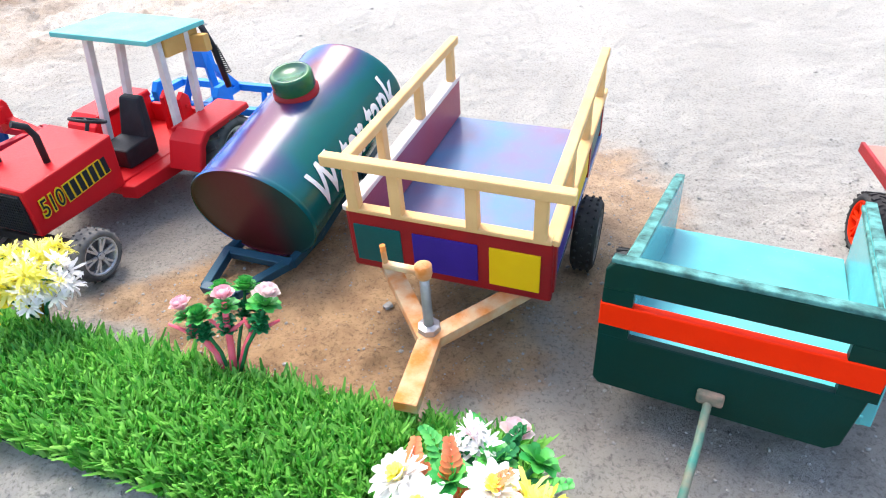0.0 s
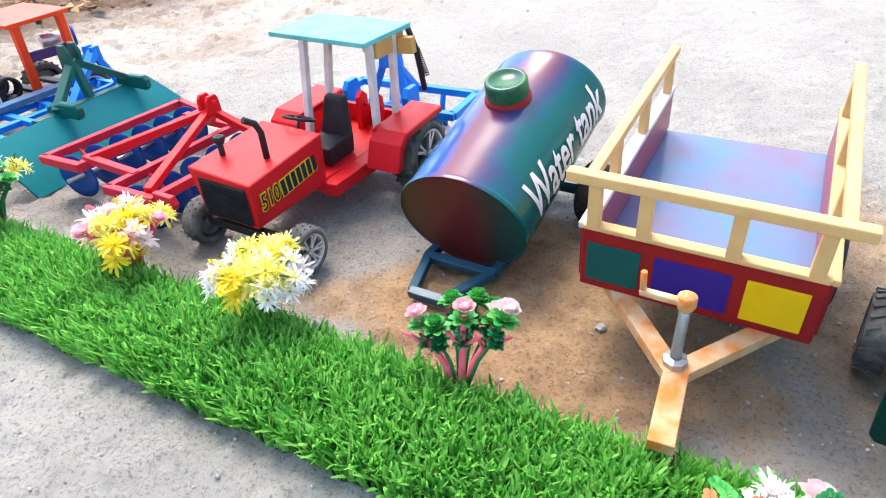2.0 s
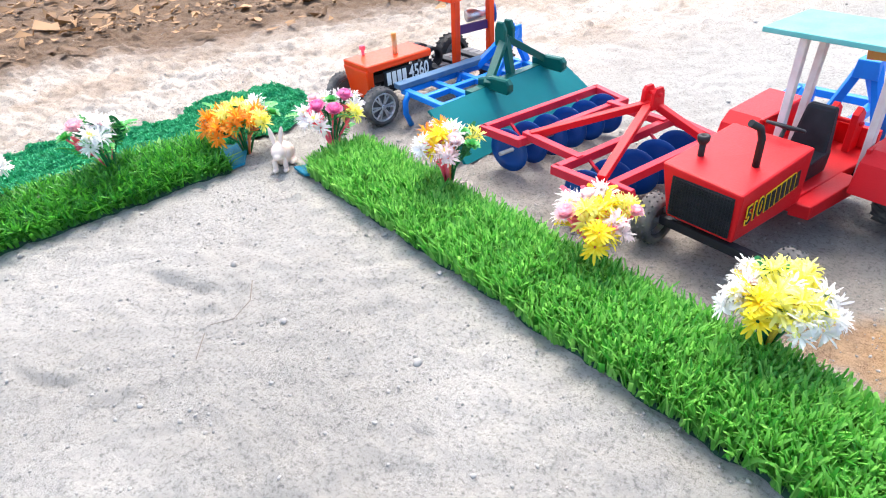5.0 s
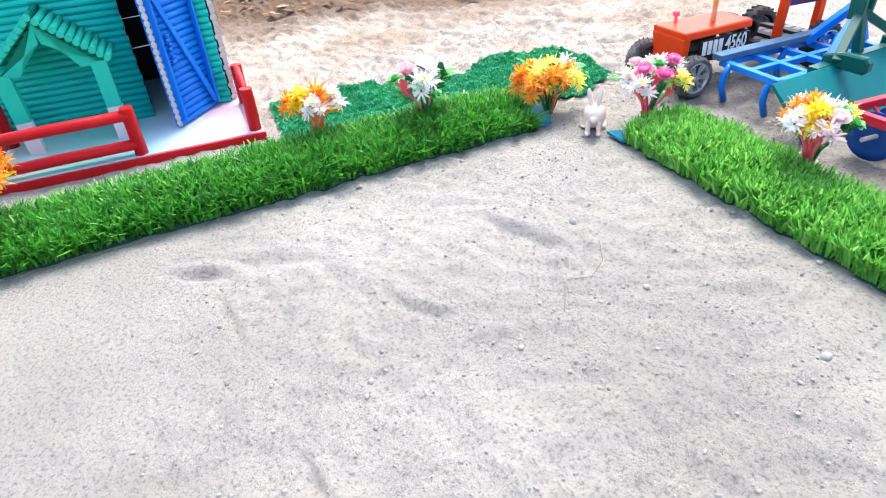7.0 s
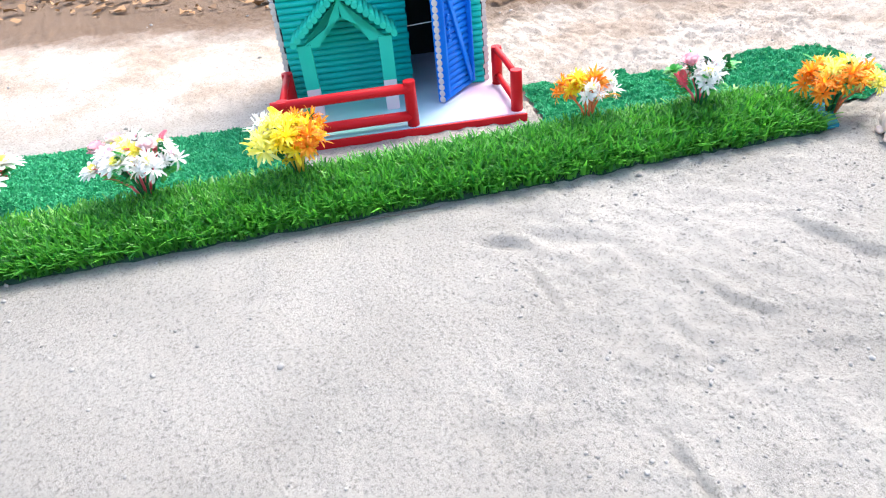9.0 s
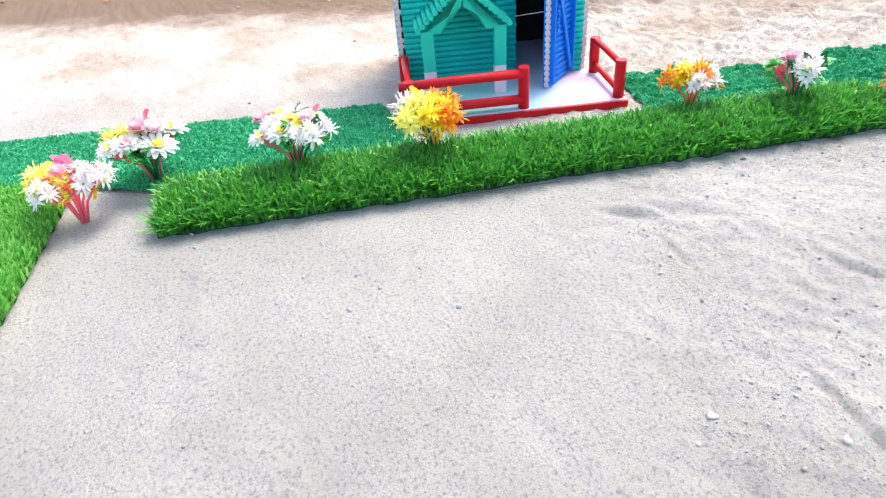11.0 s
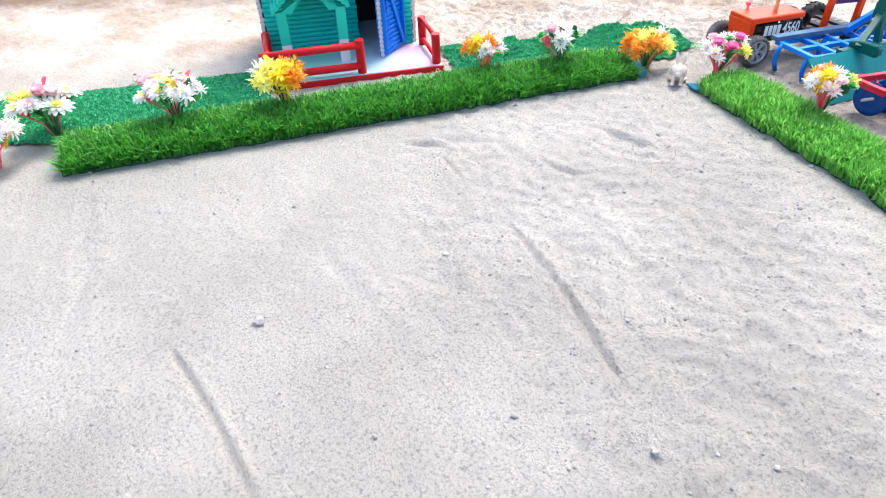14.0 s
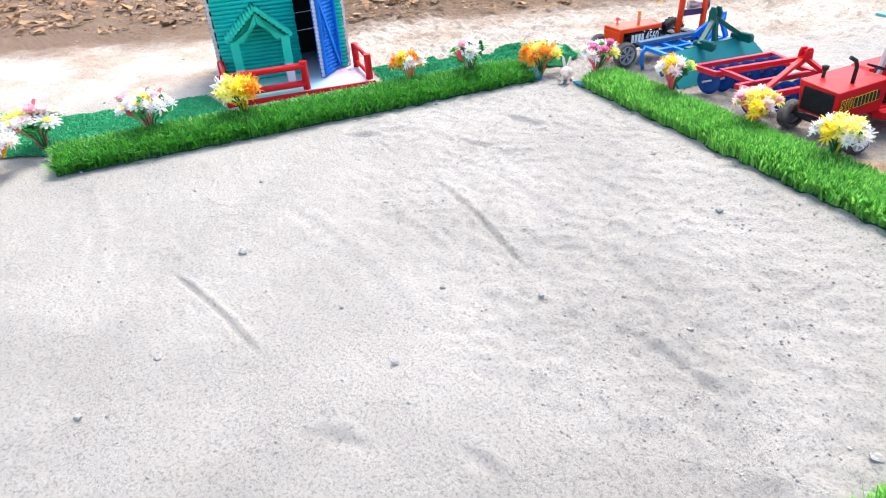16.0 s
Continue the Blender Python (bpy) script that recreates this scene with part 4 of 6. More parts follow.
for k in range(26):
    c = lathe(bmesh.new(), [(-0.0008, 0.0048), (0, 0.0054), (0.0008, 0.0048)], 12, "z")
    bmesh.ops.translate(c, vec=(0.125, -0.078, 0.004 + k * 0.0029), verts=c.verts)
    merge(bm, c)
jack = part("jack_screw", bm, SCREW, ft, "threaded steel jack screw")
bm = box(B(), (0.105, -0.08, 0.084), (0.044, 0.008, 0.007), (0, 0, 0), 0.003)
c = lathe(bmesh.new(), [(-0.009, 0.0005), (-0.008, 0.0072), (-0.004, 0.0088), (0.006, 0.0088), (0.0085, 0.005), (0.0095, 0.0005)], 18, "z")
bmesh.ops.translate(c, vec=(0.125, -0.078, 0.084), verts=c.verts)
merge(bm, c)
tube(bm, [(0.086, -0.08, 0.084), (0.085, -0.08, 0.108)], 0.003, 10)
part("crank_handle", bm, RUST, jack)
part("washer", stand(lathe(B(), [(-0.003, 0.013), (0.005, 0.012), (0.007, 0.006)], 8, "z", smooth=False), pose(0.125, -0.078, 0.004)), SCREW, jack)
part("axle", box(B(), (WB / 2, 0.195, -0.034), (WB, 0.012, 0.012)), BLACK, ft)
part("axle_bracket", box(B(), (WB / 2, 0.195, -0.014), (WB * 0.8, 0.02, 0.036)), MAROON, ft)
for x, s in ((WB + 0.01, 1), (-0.01, -1)):
    wheel(ft, (x, 0.195, -0.047), 0.05, 0.03, GREYPART, RUBBER, 6, s, "dots", 26)

# green tipping trailer
bt = thing("toy_tipping_trailer", pose(0.2873, 0.7935, 0.011, -6, -2.7, -25.1), "dark green toy tipping trailer with a red band", "toy trailer", "toy trailers")
WP = 0.226
bm = B()
plate(bm, [(0.004, 0.036), (WP - 0.022, 0.036), (WP - 0.012, 0.044), (WP - 0.004, 0.096), (-0.002, 0.096), (-0.002, 0.042)], 0.011, pose(0, 0, 0))
plate(bm, [(-0.002, 0.146), (WP + 0.002, 0.146), (WP + 0.002, 0.166), (WP - 0.006, 0.174), (0.006, 0.174), (-0.002, 0.166)], 0.011, pose(0, 0, 0))
for x0, x1 in ((-0.002, 0.026), (WP - 0.028, WP + 0.002)):
    plate(bm, [(x0, 0.0955), (x1, 0.0955), (x1, 0.1465), (x0, 0.1465)], 0.0108, pose(0, 0, 0), 0)
front = part("front_panel", bm, BINGREEN, bt)
part("band", plate(B(), [(-0.003, 0.107), (WP + 0.001, 0.107), (WP + 0.003, 0.131), (-0.003, 0.131)], 0.0125, pose(0, -0.0006, 0)), BAND, front, "bright red painted band")
part("edge_strip", box(B(), (WP / 2, 0.001, 0.176), (WP - 0.004, 0.013, 0.005), (0, 0, 0), 0.002), BINEDGE, front)
part("floor", box(B(), (WP / 2 + 0.008, 0.164, 0.066), (WP - 0.016, 0.312, 0.01)), BINTEAL, bt, "glossy pale teal floor")
for x in (0.012, WP + 0.002):
    bm = hexa(B(), [(x - 0.006, 0.01, 0.06), (x + 0.006, 0.01, 0.06), (x + 0.012, 0.32, 0.06), (x, 0.32, 0.06), (x - 0.006, 0.01, 0.155), (x + 0.006, 0.01, 0.155), (x + 0.012, 0.32, 0.147), (x, 0.32, 0.147)], 0.0015)
    w = part("side_wall", bm, BINTEAL, bt)
    part("edge_strip", beam(B(), (x, 0.012, 0.156), (x + 0.006, 0.32, 0.148), 0.012, 0.004), BINEDGE, w)
    part("edge_strip", beam(B(), (x - 0.007, 0.012, 0.15), (x - 0.001, 0.32, 0.142), 0.003, 0.006), BINEDGE, w)
bm = tube(B(), [(0.107, 0.006, 0.056), (0.106, -0.012, 0.05), (0.105, -0.05, 0.036), (0.1, -0.13, 0.006)], 0.004, 10)
part("drawbar", bm, surface("green_rod", (0.02, 0.2, 0.16), (0.35, 0.2, 0.13), 40, 0.45, mix=0.8), bt)
part("bracket", box(B(), (0.107, -0.006, 0.057), (0.024, 0.01, 0.014), (0, 0, 0), 0.004), surface("bare_primer", (0.4, 0.25, 0.18), (0.12, 0.14, 0.1), 60, 0.7, mix=1.0), bt)
part("axle", box(B(), (WP / 2, 0.165, 0.046), (WP, 0.012, 0.014)), BLACK, bt)
part("axle_bracket", box(B(), (WP / 2, 0.165, 0.056), (WP * 0.7, 0.02, 0.02)), BINGREEN, bt)
for x, s in ((WP + 0.025, 1), (-0.012, -1)):
    wheel(bt, (x, 0.165, 0.052 - 0.047 * x), 0.045, 0.03, GREYPART, DUSTY, 6, s, "bars", 22)

# salmon trailer at the row's end
st = thing("toy_flat_trailer", pose(0.7, 1.02, 0, 0, 0, -12), "salmon painted toy flat trailer with red wheels", "toy trailer", "toy trailers")
part("bed", box(B(), (0.11, 0.1, 0.098), (0.2, 0.24, 0.01)), SALMON, st)
part("side_rail", box(B(), (0.012, 0.1, 0.1), (0.006, 0.24, 0.016)), MAROON, st)
part("axle", box(B(), (0.1, 0.08, 0.05), (0.18, 0.012, 0.012)), BLACK, st)
part("axle_bracket", box(B(), (0.1, 0.08, 0.073), (0.1, 0.02, 0.045)), MAROON, st)
for x, s in ((0.0, -1), (0.2, 1)):
    wheel(st, (x, 0.08, 0.044), 0.044, 0.026, BAND, RUBBER, 6, s, "bars", 22)

# red disc harrow
dh = thing("toy_disc_harrow", pose(-0.887, 1.177, 0, 0, 0, -19), "red framed toy disc harrow with dark blue discs", "toy harrow")
for nm, x0, x1, y0, y1 in (("left_gang_frame", 0.0, 0.086, 0.0, 0.295), ("right_gang_frame", 0.205, 0.3, -0.02, 0.27)):
    bm = B()
    for a, b in (((x0, y0, 0.075), (x0, y1, 0.075)), ((x1, y0 + 0.01, 0.075), (x1, y1 - 0.02, 0.075)), ((x0 - 0.006, y0, 0.075), (x1 + 0.006, y0 + 0.008, 0.075)), ((x0 - 0.006, y1, 0.075), (x1 + 0.006, y1 - 0.02, 0.075))):
        beam(bm, a, b, 0.013, 0.015)
    part("gang_frame", bm, PINKRED, dh)
part("crossbar", beam(B(), (0.08, 0.028, 0.082), (0.21, 0.03, 0.078), 0.014, 0.013), PINKRED, dh)
part("crossbar", beam(B(), (0.08, 0.24, 0.08), (0.21, 0.24, 0.08), 0.014, 0.013), PINKRED, dh)
bm = B()
for x in (0.192, 0.212):
    plate(bm, [(-0.016, 0), (0.016, 0), (0.013, 0.03), (0.008, 0.037), (-0.008, 0.037), (-0.013, 0.03)], 0.007, pose(x, 0.205, 0.115, 0, 0, 90))
beam(bm, (0.2, 0.2, 0.122), (0.092, 0.03, 0.084), 0.014, 0.012)
beam(bm, (0.2, 0.2, 0.12), (0.285, -0.005, 0.084), 0.014, 0.012)
beam(bm, (0.2, 0.21, 0.12), (0.15, 0.24, 0.08), 0.014, 0.012)
beam(bm, (0.205, 0.21, 0.12), (0.29, 0.23, 0.08), 0.014, 0.012)
tube(bm, [(0.182, 0.205, 0.14), (0.222, 0.205, 0.14)], 0.004, 8)
part("mast", bm, RED, dh)
part("lug", plate(B(), [(-0.02, -0.008), (0.02, -0.01), (0.026, 0.0), (0.02, 0.012), (-0.02, 0.012)], 0.01, pose(0.325, -0.008, 0.078, 0, 0, 0)), PINKRED, dh)
part("lug", plate(B(), [(-0.02, -0.008), (0.02, -0.01), (0.026, 0.0), (0.02, 0.012), (-0.02, 0.012)], 0.01, pose(0.325, 0.2, 0.078, 0, 0, 0)), PINKRED, dh)
prof = [(0.009, 0.0005), (0.0085, 0.012), (0.0055, 0.026), (0.0, 0.0405), (-0.0012, 0.0405), (0.0042, 0.026), (0.0072, 0.012), (0.0078, 0.0005)]
first = part("disc", lathe(B(), prof, 32, "y"), DISC, dh, "dark blue concave disc")
first.matrix_basis = pose(0.045, 0.022, 0.042, 0, 0, 12)
for k in range(1, 6):
    again(first, pose(0.045, 0.022 + k * 0.0495, 0.042, 0, 0, 12))
for k in range(5):
    again(first, pose(0.252, 0.005 + k * 0.055, 0.042, 0, 0, 16))
part("shaft", tube(tube(B(), [(0.045, 0.0, 0.041), (0.045, 0.285, 0.041)], 0.004, 8), [(0.252, -0.015, 0.041), (0.252, 0.255, 0.041)], 0.004, 8), SCREW, dh)
for x, y in ((0.003, 0.06), (0.003, 0.23), (0.084, 0.06), (0.084, 0.23), (0.208, 0.05), (0.208, 0.2), (0.297, 0.05), (0.297, 0.2)):
    xc = 0.045 if x < 0.15 else 0.252
    part("hanger", beam(B(), (x, y, 0.072), (xc, y, 0.044), 0.006, 0.004), PINKRED, dh)

# green grading blade
gb = thing("toy_grading_blade", pose(-0.906, 1.166, 0, 0, 0, -11), "teal toy grading blade with bottle-green mast and lugs", "toy blade")
bm = B()
K = 10
prev = None
for k in range(K + 1):
    f = k / K
    x, z = -0.012 - 0.082 * f + 0.004 * math.sin(f * math.pi), 0.002 + 0.093 * f
    y0, y1 = -0.005 - 0.012 * f, 0.425 - 0.05 * f
    row = [bm.verts.new(p) for p in ((x, y0, z), (x, y1, z), (x - 0.006, y1, z - 0.003), (x - 0.006, y0, z - 0.003))]
    if prev:
        for i in range(4):
            bm.faces.new((prev[i], prev[(i + 1) % 4], row[(i + 1) % 4], row[i]))
    else:
        bm.faces.new(row)
    prev = row
bm.faces.new(prev[::-1])
part("blade", bm, BLADE, gb)
part("beam", beam(B(), (-0.105, 0.1, 0.085), (-0.105, 0.37, 0.085), 0.02, 0.022), GREEN, gb)
for y in (0.15, 0.322):
    part("lug", plate(B(), [(-0.066, -0.012), (0.012, -0.016), (0.02, -0.008), (0.02, 0.006), (0.012, 0.014), (-0.03, 0.014), (-0.066, 0.005)], 0.016, pose(-0.055, y, 0.103, 0, 0, 0), 0.003), GREEN, gb)
bm = B()
for y in (0.226, 0.25):
    plate(bm, [(-0.014, -0.004), (0.014, -0.004), (0.016, 0.03), (0.008, 0.045), (-0.008, 0.045), (-0.014, 0.03)], 0.009, pose(-0.13, y, 0.155, 0, 0, 0), 0.002)
beam(bm, (-0.128, 0.236, 0.165), (-0.09, 0.14, 0.1), 0.016, 0.014)
beam(bm, (-0.128, 0.24, 0.165), (-0.09, 0.322, 0.108), 0.016, 0.014)
beam(bm, (-0.128, 0.238, 0.165), (-0.112, 0.236, 0.09), 0.016, 0.014)
part("mast", bm, GREEN, gb)
part("prop", beam(B(), (-0.1, 0.25, 0.085), (-0.13, 0.25, 0.004), 0.012, 0.01), GREEN, gb)

# blue cultivator
cu = thing("toy_cultivator", pose(-1.158, 1.283, 0, 0, 0, -14), "blue toy cultivator frame with curved tines", "toy cultivator")
bm = B()
for a, b in (((0.0, 0, 0.07), (0.0, 0.33, 0.07)), ((0.135, -0.01, 0.07), (0.135, 0.31, 0.07)), ((0.068, 0, 0.07), (0.068, 0.31, 0.07))):
    beam(bm, a, b, 0.014, 0.012)
for k in range(5):
    beam(bm, (-0.006, 0.004 + k * 0.075, 0.071), (0.141, -0.006 + k * 0.075, 0.071), 0.014, 0.012)
part("frame", bm, BLUE, cu)
DUSTBLUE = surface("dusty_blue_paint", (0.05, 0.13, 0.24), (0.14, 0.2, 0.26), 30, 0.6)
part("top_bar", beam(B(), (-0.006, -0.012, 0.083), (0.02, 0.24, 0.092), 0.026, 0.012), DUSTBLUE, cu, "dusty blue top bar")
bm = B()
beam(bm, (0.02, 0.2, 0.08), (0.06, 0.27, 0.15), 0.02, 0.014)
beam(bm, (0.11, 0.16, 0.078), (0.075, 0.27, 0.155), 0.018, 0.014)
beam(bm, (0.07, 0.31, 0.075), (0.068, 0.27, 0.15), 0.014, 0.014)
for x in (0.058, 0.08):
    plate(bm, [(-0.012, 0), (0.012, 0), (0.01, 0.03), (-0.01, 0.03)], 0.008, pose(x, 0.27, 0.135, 0, 0, 90))
part("mast", bm, BLUE, cu)
for k in range(3):
    for x in (0.02, 0.12):
        y = 0.0 + k * 0.15
        part("tine", tube(B(), [(x, y, 0.072), (x, y - 0.012, 0.055), (x, y - 0.014, 0.03), (x, y - 0.002, 0.001)], 0.0065, 8), BLUE, cu)

# orange tractor
fo = thing("toy_tractor", pose(-1.272, 1.27, 0, 0, 0, -16), "orange toy tractor with black number plate board", "toy tractor", "toy tractors")
bm = hexa(B(), [(-0.05, -0.005, 0.102), (0.05, -0.005, 0.102), (0.05, 0.168, 0.104), (-0.05, 0.168, 0.104), (-0.049, -0.008, 0.119), (0.049, -0.008, 0.119), (0.045, 0.172, 0.119), (-0.045, 0.172, 0.119)], 0.004)
bonnet = part("hood", stand(bm, pose(0, 0, 0.005)), ORANGE, fo)
part("front_shield", hexa(B(), [(-0.04, 0.0, 0.022), (0.04, 0.0, 0.022), (0.04, 0.012, 0.022), (-0.04, 0.012, 0.022), (-0.049, -0.0085, 0.112), (0.049, -0.0085, 0.112), (0.049, 0.01, 0.112), (-0.049, 0.01, 0.112)], 0.003), ORANGE, bonnet)
for x in (0.046, -0.046):
    board = part("name_board", box(B(), (x, 0.102, 0.082), (0.006, 0.132, 0.04)), BLACK, fo, "black board with white lettering")
    s = 1 if x > 0 else -1
    m = pose(x + s * 0.0034, 0.102, 0.085, 90, 0, 90 * s)
    a = lettering("4560", 0.042, 0.0008, 0, 0.0006, 0.66)
    bmesh.ops.translate(a, vec=(0.028, 0, 0), verts=a.verts)
    b = marks(4, 0.0105, 0.028, 0.0035, 0)
    bmesh.ops.translate(b, vec=(-0.034, 0, 0.0003), verts=b.verts)
    part("lettering", stand(merge(a, b), m), LETTER, board, "white painted lettering")
part("exhaust_pipe", tube(B(), [(0.012, 0.095, 0.112), (0.012, 0.095, 0.168)], 0.0055, 12, 0.006), RUST, fo)
bm = tube(B(), [(-0.035, 0.04, 0.112), (-0.036, 0.039, 0.136)], 0.0035, 8)
box(bm, (-0.036, 0.039, 0.14), (0.011, 0.011, 0.01), (0, 0, 0), 0.002)
part("cap_pipe", bm, STEMP, fo, "small pink capped pipe")
for x in (-0.036, -0.012, 0.012, 0.036):
    part("chassis_board", box(B(), (x, 0.26, 0.062), (0.021, 0.2, 0.012)), GREYPART, fo)
for y in (0.19, 0.25, 0.31):
    part("tread_board", box(B(), (0, y, 0.071), (0.1, 0.02, 0.008)), BLACK, fo)
part("chassis", box(B(), (0, 0.1, 0.06), (0.05, 0.2, 0.03)), BLACK, fo)
part("front_axle", box(B(), (0, 0.0, 0.04), (0.14, 0.014, 0.014)), BLACK, fo)
part("rear_axle", box(B(), (0, 0.335, 0.05), (0.16, 0.016, 0.016)), BLACK, fo)
for x in (-0.05, 0.0):
    bm = lathe(B(), [(-0.012, 0.018), (-0.012, 0.024), (0.012, 0.024), (0.012, 0.018)], 20)
    part("drive_gear", stand(bm, pose(x, 0.205, 0.088)), BLACK, fo)
part("roof", hexa(B(), [(-0.08, 0.21, 0.217), (0.08, 0.21, 0.217), (0.08, 0.352, 0.222), (-0.08, 0.352, 0.222), (-0.08, 0.208, 0.226), (0.08, 0.208, 0.226), (0.08, 0.354, 0.231), (-0.08, 0.354, 0.231)], 0.002), ORANGE, fo)
part("post", beam(B(), (0.055, 0.235, 0.066), (0.066, 0.232, 0.22), 0.014, 0.016), ORANGE, fo)
part("post", beam(B(), (0.06, 0.338, 0.066), (0.066, 0.335, 0.224), 0.014, 0.016), ORANGE, fo)
part("brace", beam(B(), (0.058, 0.235, 0.15), (0.06, 0.338, 0.148), 0.008, 0.02), surface("purple_paint", (0.06, 0.02, 0.09), (0.1, 0.04, 0.12), 30, 0.5), fo)
bm = lathe(B(), [(-0.04, 0.0005), (-0.04, 0.014), (0.02, 0.014), (0.02, 0.0005)], 20)
motor = part("motor", stand(bm, pose(0.03, 0.34, 0.165, 0, 0, 75)), SILVER, fo)
part("gear", stand(lathe(B(), [(-0.003, 0.0005), (-0.003, 0.022), (0.003, 0.022), (0.003, 0.0005)], 20), pose(0.045, 0.365, 0.165, 0, 0, 60)), DISC, motor)
for x, s in ((0.076, 1), (-0.076, -1)):
    wheel(fo, (x, 0.0, 0.043), 0.042, 0.03, SILVER, DUSTY, 6, s, "dots", 24)
for x, s in ((0.088, 1), (-0.088, -1)):
    wheel(fo, (x, 0.335, 0.05), 0.048, 0.036, SILVER, RUBBER, 6, s, "bars", 20)


# ---- toy house ----
hs = thing("toy_house", pose(-1.862, 0.058, 0, 0, 0, 72), "turquoise toy house built of painted round rods", "toy house")
base = part("base", box(B(), (0.25, 0.26, 0.008), (0.50, 0.53, 0.02), (0, 0, 0), 0.002), SLABWHITE, hs, "whitewashed base board")
part("edge_strip", box(B(), (0.25, -0.008, 0.007), (0.505, 0.005, 0.018)), RED, base)
ROD_STEP, ROD_R, HW = 0.0135, 0.0072, 0.405
Y0, Y1 = 0.215, 0.5
X0, X1, D0, D1, DH = 0.015, 0.455, 0.288, 0.416, 0.33


def rod_mesh(name, length, material):
    me = bpy.data.meshes.new(name)
    bm = tube(B(), [(0, 0, 0), (length, 0, 0)], ROD_R, 10)
    for f in bm.faces:
        f.material_index = int(len(f.verts) > 4)
    bm.to_mesh(me)
    bm.free()
    me.materials.append(material)
    me.materials.append(WHITEWOOD)
    return me


def rods(wall, length, m, z0, z1, material):
    """Round rods lying one on another, along x of m."""
    me = rod_mesh("rod", length, material)
    z = z0
    k = 0
    while z < z1:
        o = new("rod", me)
        o.parent = wall
        o.matrix_basis = m @ pose(0.0012 * math.sin(k * 2.3), 0.0008 * math.sin(k * 1.3), z)
        z += ROD_STEP
        k += 1


# wall sheets behind the rods, coloured near-black as the shade indoors and in gaps
fw = part("front_wall", box(box(box(B(), ((X0 + D0) / 2, Y0 + 0.012, HW / 2 + 0.018), (D0 - X0, 0.01, HW)), ((D1 + X1) / 2, Y0 + 0.012, HW / 2 + 0.018), (X1 - D1, 0.01, HW)), ((D0 + D1) / 2, Y0 + 0.0125, (HW + DH) / 2 + 0.018), (D1 - D0, 0.009, HW - DH)), SHADE_IN, hs)
rods(fw, D0 - X0, pose(X0, Y0, 0), 0.025, HW + 0.01, ROD_GREEN)
rods(fw, X1 - D1, pose(D1, Y0, 0), 0.025, HW + 0.01, ROD_GREEN)
rods(fw, D1 - D0, pose(D0, Y0, 0), DH + 0.02, HW + 0.01, ROD_GREEN)
for x in (X0, X1):
    w = part("side_wall", box(B(), (x, (Y0 + Y1) / 2 + 0.006, HW / 2 + 0.018), (0.01, Y1 - Y0, HW)), SHADE_IN, hs)
    rods(w, Y1 - Y0, pose(x + (-0.008 if x == X0 else 0.008), Y0 + 0.006, 0, 0, 0, 90), 0.025, HW + 0.01, ROD_GREY)
part("back_wall", box(B(), ((X0 + X1) / 2, Y1 + 0.01, HW / 2 + 0.018), (X1 - X0, 0.01, HW)), SHADE_IN, hs)
bm = B()
for s in (0, 1):
    xa, xb = (X0 - 0.03, (X0 + X1) / 2) if s == 0 else (X1 + 0.03, (X0 + X1) / 2)
    beam(bm, (xa, (Y0 + Y1) / 2, HW + 0.02), (xb, (Y0 + Y1) / 2, HW + 0.15), Y1 - Y0 + 0.06, 0.01)
part("roof", bm, MINT, hs)
part("gable", plate(B(), [(X0, HW + 0.015), (X1, HW + 0.015), ((X0 + X1) / 2, HW + 0.135)], 0.01, pose(0, Y0 + 0.012, 0)), ROD_GREEN, hs)
part("gable", plate(B(), [(X0, HW + 0.015), (X1, HW + 0.015), ((X0 + X1) / 2, HW + 0.135)], 0.01, pose(0, Y1, 0)), ROD_GREEN, hs)
# door, standing open
dw, dh_ = 0.13, 0.31
door = part("door", box(B(), (-dw / 2, 0.007, dh_ / 2 + 0.021), (dw, 0.006, dh_)), ROD_BLUE, hs, "blue rod door standing open")
door.matrix_basis = pose(D1 + 0.004, Y0 - 0.008, 0, 0, 0, 52)
me = rod_mesh("rod", dw, ROD_BLUE)
z = 0.028
while z < dh_ + 0.02:
    o = new("rod", me)
    o.parent = door
    o.matrix_basis = pose(-dw, -0.001, z)
    z += ROD_STEP
bm = beam(B(), (-dw + 0.008, -0.011, 0.03), (-dw + 0.008, -0.011, dh_ + 0.015), 0.006, 0.012)
beam(bm, (-dw + 0.012, -0.011, dh_ - 0.01), (-0.01, -0.011, 0.035), 0.006, 0.012)
beam(bm, (-0.006, -0.011, 0.03), (-0.006, -0.011, dh_ + 0.015), 0.006, 0.012)
part("brace", bm, ROD_BLUE, door)
bm = B()
for k in range(7):
    box(bm, (-dw + 0.028 + 0.003 * math.sin(k * 2.1), -0.013, 0.15 + k * 0.008), (0.012 - 0.001 * (k % 3), 0.006, 0.007), (20 * k, 10 * k, 15 * k), 0.002)
part("latch", bm, BLUE, door)
part("tie_wire", tube(B(), [(D0, Y0 + 0.004, 0.165), (D1, Y0 + 0.004, 0.172)], 0.0011, 6), LETTER, hs)
part("tie_wire", tube(B(), [(D0, Y0 + 0.004, 0.225), (D1, Y0 + 0.004, 0.23)], 0.0008, 6), LETTER, hs)
